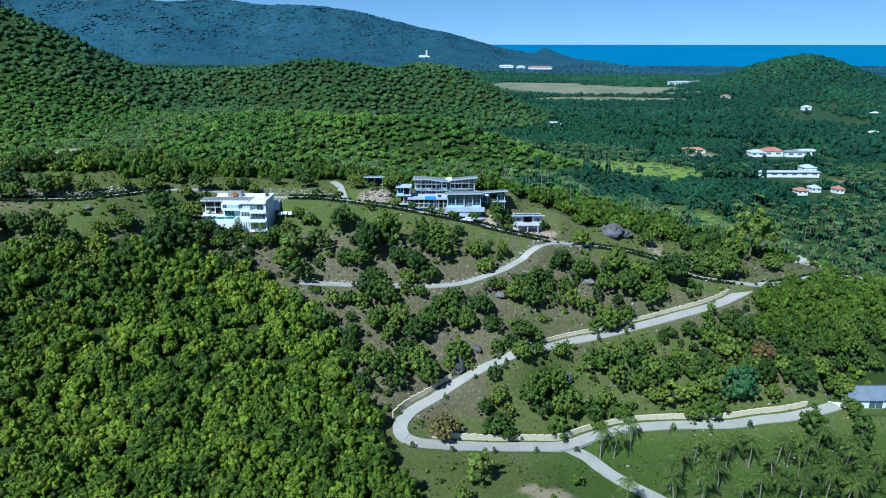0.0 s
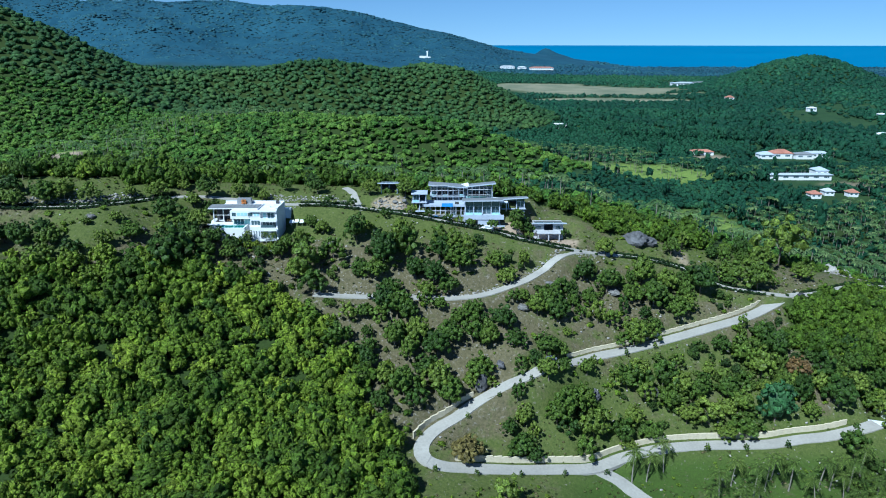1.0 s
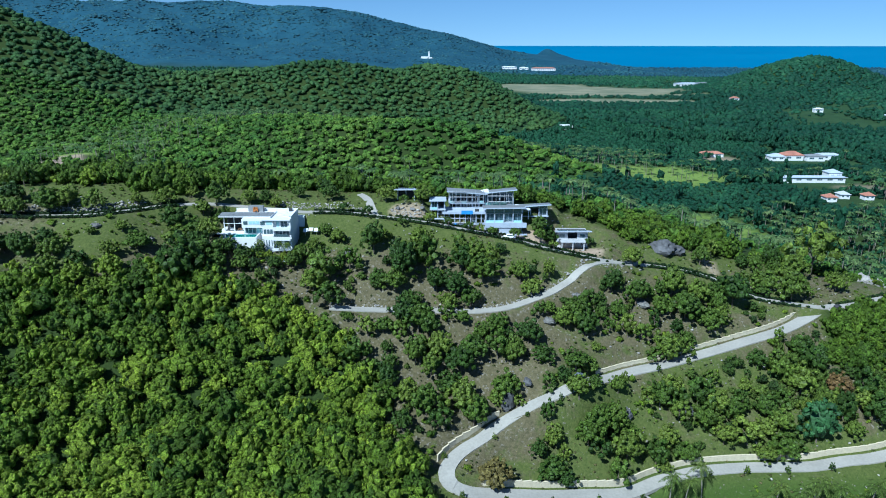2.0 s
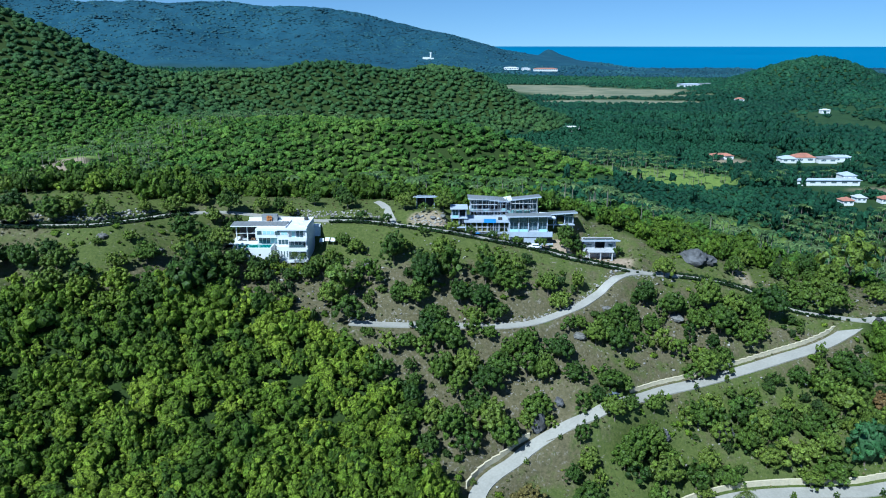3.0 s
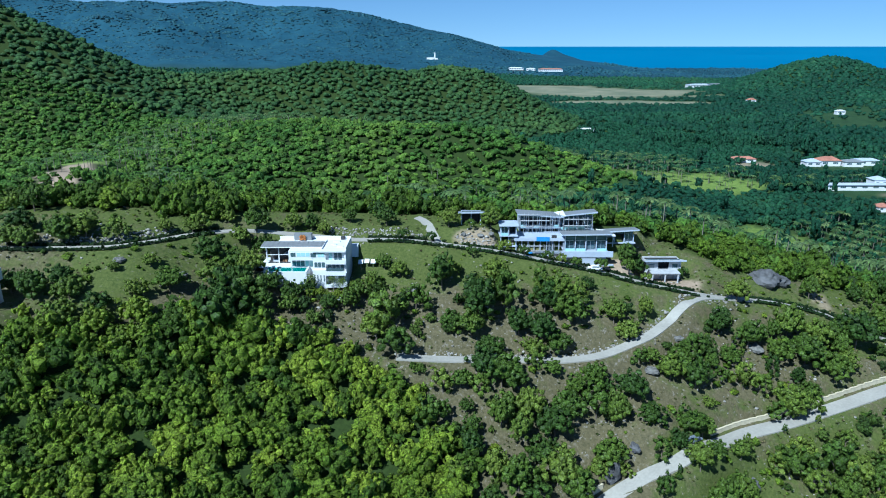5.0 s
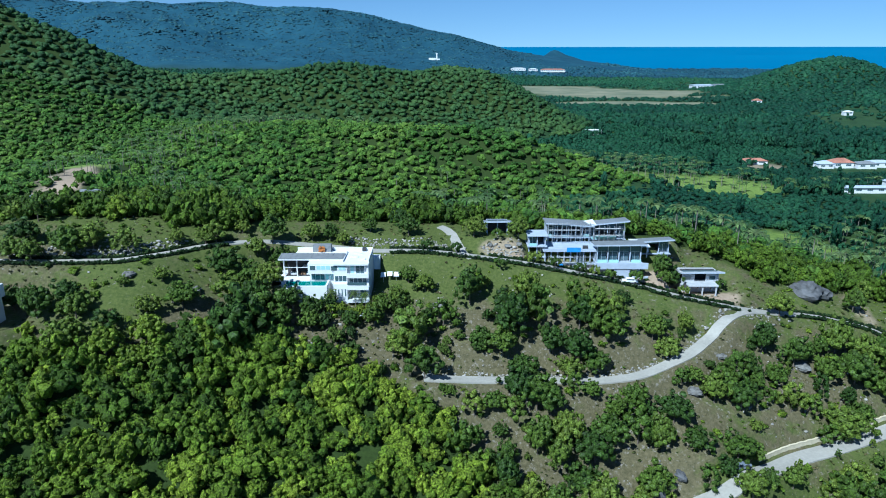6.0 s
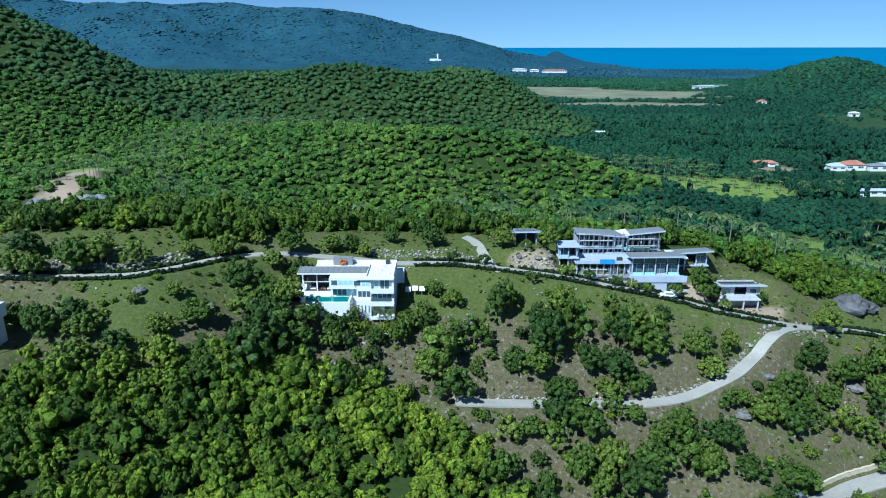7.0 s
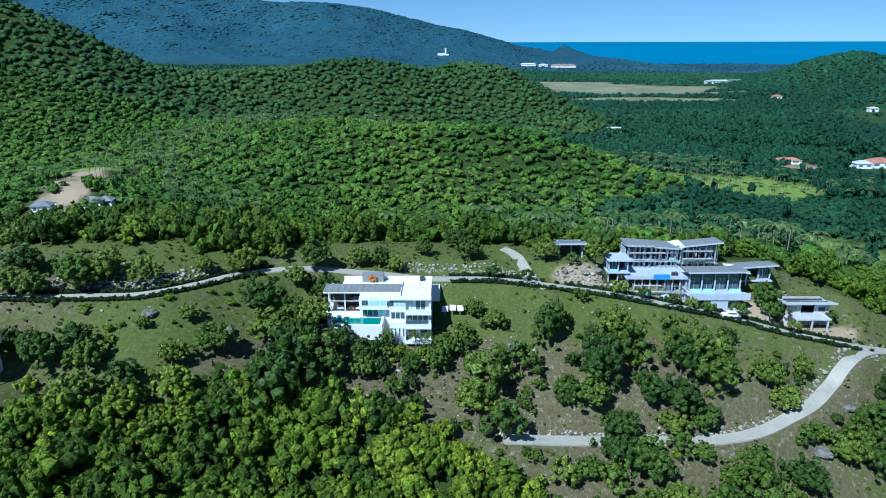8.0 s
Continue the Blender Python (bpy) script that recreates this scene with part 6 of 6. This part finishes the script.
for sgn, lo, hi in ((1, -150, -98), (1, -58, 160), (-1, -150, -100), (-1, -58, 160)):
    wide_, xy_, z_ = runs["ridge"]
    t = np.gradient(xy_, axis=0)
    t /= np.linalg.norm(t, axis=1)[:, None]
    q = xy_ + np.stack([-t[:, 1], t[:, 0]], 1) * sgn * (wide_ / 2 + 0.55)
    ok = (xy_[:, 0] > lo) & (xy_[:, 0] < hi)
    ok &= ~((xy_[:, 0] > 40) & (xy_[:, 0] < 56)) & ~((xy_[:, 0] > -39) & (xy_[:, 0] < -30) & (sgn > 0)) & ~((xy_[:, 0] > 108) & (xy_[:, 0] < 122))
    q = q[ok]
    for k in (0.17, 0.5, 0.83):
        hx.append(q[:-1, 0] * (1 - k) + q[1:, 0] * k), hy.append(q[:-1, 1] * (1 - k) + q[1:, 1] * k)
hx, hy = np.concatenate(hx), np.concatenate(hy)
far_jump = road_gap(hx, hy) < 1.2
hx, hy = hx[far_jump], hy[far_jump]
hr = rng.uniform(0.6, 0.85, len(hx))
spread("hedge", SCRUB_SHAPES, hx, hy, land(hx, hy) - 0.25, hr, HEDGE, "clipped dark green hedge along both sides of the ridge road", "hedge", rng.uniform(0, 1, len(hx)), 1.0)

STONES = [(ICO[1][0] * (1 + 0.25 * rng.normal(size=(len(ICO[1][0]), 1)).clip(-1.3, 1.3)) * (1, 0.9, 0.7), ICO[1][1]) for _ in range(8)]
sxs, sys_ = [], []
pts, zs = side_run("ridge", 2.6)
q = pts[((pts[:, 0] > -165) & (pts[:, 0] < -112)) | ((pts[:, 0] > -72) & (pts[:, 0] < -36)) | ((pts[:, 0] > -31) & (pts[:, 0] < -22))]
for _ in range(14):
    sxs.append(q[:, 0] + rng.normal(0, 0.8, len(q))), sys_.append(q[:, 1] + rng.normal(0.3, 0.7, len(q)))
mid_pts, _ = side_run("middle", 0.9)
for _ in range(8):
    sxs.append(mid_pts[:, 0] + rng.normal(0, 0.7, len(mid_pts))), sys_.append(mid_pts[:, 1] + rng.normal(0, 0.5, len(mid_pts)))
x, y = scatter(165, 245, 3.2, lambda yy: 130)
ok = (open_slope(x, y) > 0.6) & (fractal(x, y, 22, 3, 111) > 0.12) & (road_gap(x, y) > 0.8) & ~in_pad(x, y)
sxs.append(x[ok]), sys_.append(y[ok])
for cx, cy, n, s in ((150, 262, 420, 3.2), (158, 263, 260, 2.6), (95, 237, 160, 4.0), (44, 230, 90, 2.5), (-22, 243, 120, 3.2), (31, 251, 40, 2.0)):
    sxs.append(rng.normal(cx, s * 1.6, n)), sys_.append(rng.normal(cy, s, n))
x, y = np.concatenate(sxs), np.concatenate(sys_)
ok = road_gap(x, y) > 0.3
x, y = x[ok], y[ok]
r = (0.14 + 0.4 * rng.uniform(0, 1, len(x)) ** 2.0)
spread("rubble", STONES, x, y, land(x, y) + 0.1 * r, r, ROCK_PALE, "loose pale rubble and stones on the slope", "stones", tall=0.9)


def boulder(x, y, r, tall, material, label):
    """A weathered boulder, sunk a little into the slope."""
    bm = bmesh.new()
    bmesh.ops.create_icosphere(bm, subdivisions=3, radius=1.0)
    off = Vector(rng.uniform(-50, 50, 3))
    for v in bm.verts:
        k = 1 + 0.45 * noise.noise(v.co * 1.2 + off) + 0.25 * noise.noise(v.co * 2.6 + off) + 0.1 * noise.noise(v.co * 6.0 + off)
        v.co = Vector((v.co.x * r * k, v.co.y * r * 0.8 * k, v.co.z * r * tall * k))
    ob = part("boulder", bm, material)
    ob.matrix_basis = pose(x, y, float(land([x], [y])[0]) + r * tall * 0.45, 0, 0, rng.uniform(0, 360))
    return tagged(ob, label, "boulder", group="boulders on the slope")


for x, y, r, tall in ((5.4, 187.0, 2.3, 1.7), (66.5, 248.0, 4.6, 0.62), (71.5, 249.0, 3.0, 0.6), (40.0, 187.5, 1.5, 1.2), (56.5, 192.0, 2.2, 0.8), (59.0, 191.0, 1.6, 0.9), (36.0, 180.0, 1.2, 1.0), (11.0, 190.0, 1.4, 0.8)):
    boulder(x, y, r, tall, ROCK, "dark weathered granite boulder on the slope")
for x, y, r, tall in ((51.5, 219.0, 2.0, 0.6), (19.5, 208.0, 1.8, 0.6), (60, 222, 1.6, 0.6), (-14, 199, 1.4, 0.7), (-44, 222, 1.6, 0.6), (-29, 244.5, 0.9, 0.6), (-24, 244.5, 1.1, 0.5), (-20.5, 245.5, 0.9, 0.6), (150.0, 262.5, 4.0, 0.55), (156.5, 263.0, 3.0, 0.5), (-103, 214, 1.4, 0.7), (-118, 212, 1.5, 0.6), (29, 217, 1.3, 0.6), (86, 205, 1.2, 0.7), (-96, 222, 0.9, 0.8)):
    boulder(x, y, r, tall, ROCK_PALE if x > 140 else ROCK_MID, "grey weathered boulder half sunk in the grass")


def car(x, y, yaw, paint, label):
    """A small parked car or pickup."""
    c = empty_at("car", x, y, float(land([x], [y])[0]) + 0.2, yaw)
    tagged(c, label, "car")
    bm = bmesh.new()
    add_box(bm, -2.1, 2.1, -0.85, 0.85, 0.35, 0.95, 0.12)
    part("body", bm, paint, c)
    bm = bmesh.new()
    add_box(bm, -1.1, 1.2, -0.76, 0.76, 0.93, 1.5, 0.2)
    cabin = part("cabin", bm, paint, c)
    slab("windscreen", (1.12, 1.2, -0.6, 0.6, 1.0, 1.38), GLASS, cabin)
    slab("side_window", (-0.9, 1.0, -0.78, -0.74, 1.02, 1.38), GLASS, cabin)
    for wx in (-1.35, 1.35):
        for wy in (-0.8, 0.8):
            bm = bmesh.new()
            bmesh.ops.create_cone(bm, segments=14, radius1=0.33, radius2=0.33, depth=0.22, cap_ends=True, matrix=Matrix.Translation((wx, wy, 0.33)) @ Matrix.Rotation(math.pi / 2, 4, "X"))
            part("wheel", bm, SHADE_AND_BLACK, c)
    return c


car(9.4, 235.5, -5, WHITE, "white car parked on the ridge road")
car(26.5, 193.3, 25, SLATE_BLUE, "dark blue car parked on the lower road")
car(-249, 397, 20, WHITE, "white car parked on the dirt clearing")
car(119.5, 226.6, 40, SHADE_AND_BLACK, "dark pickup parked at the road junction")
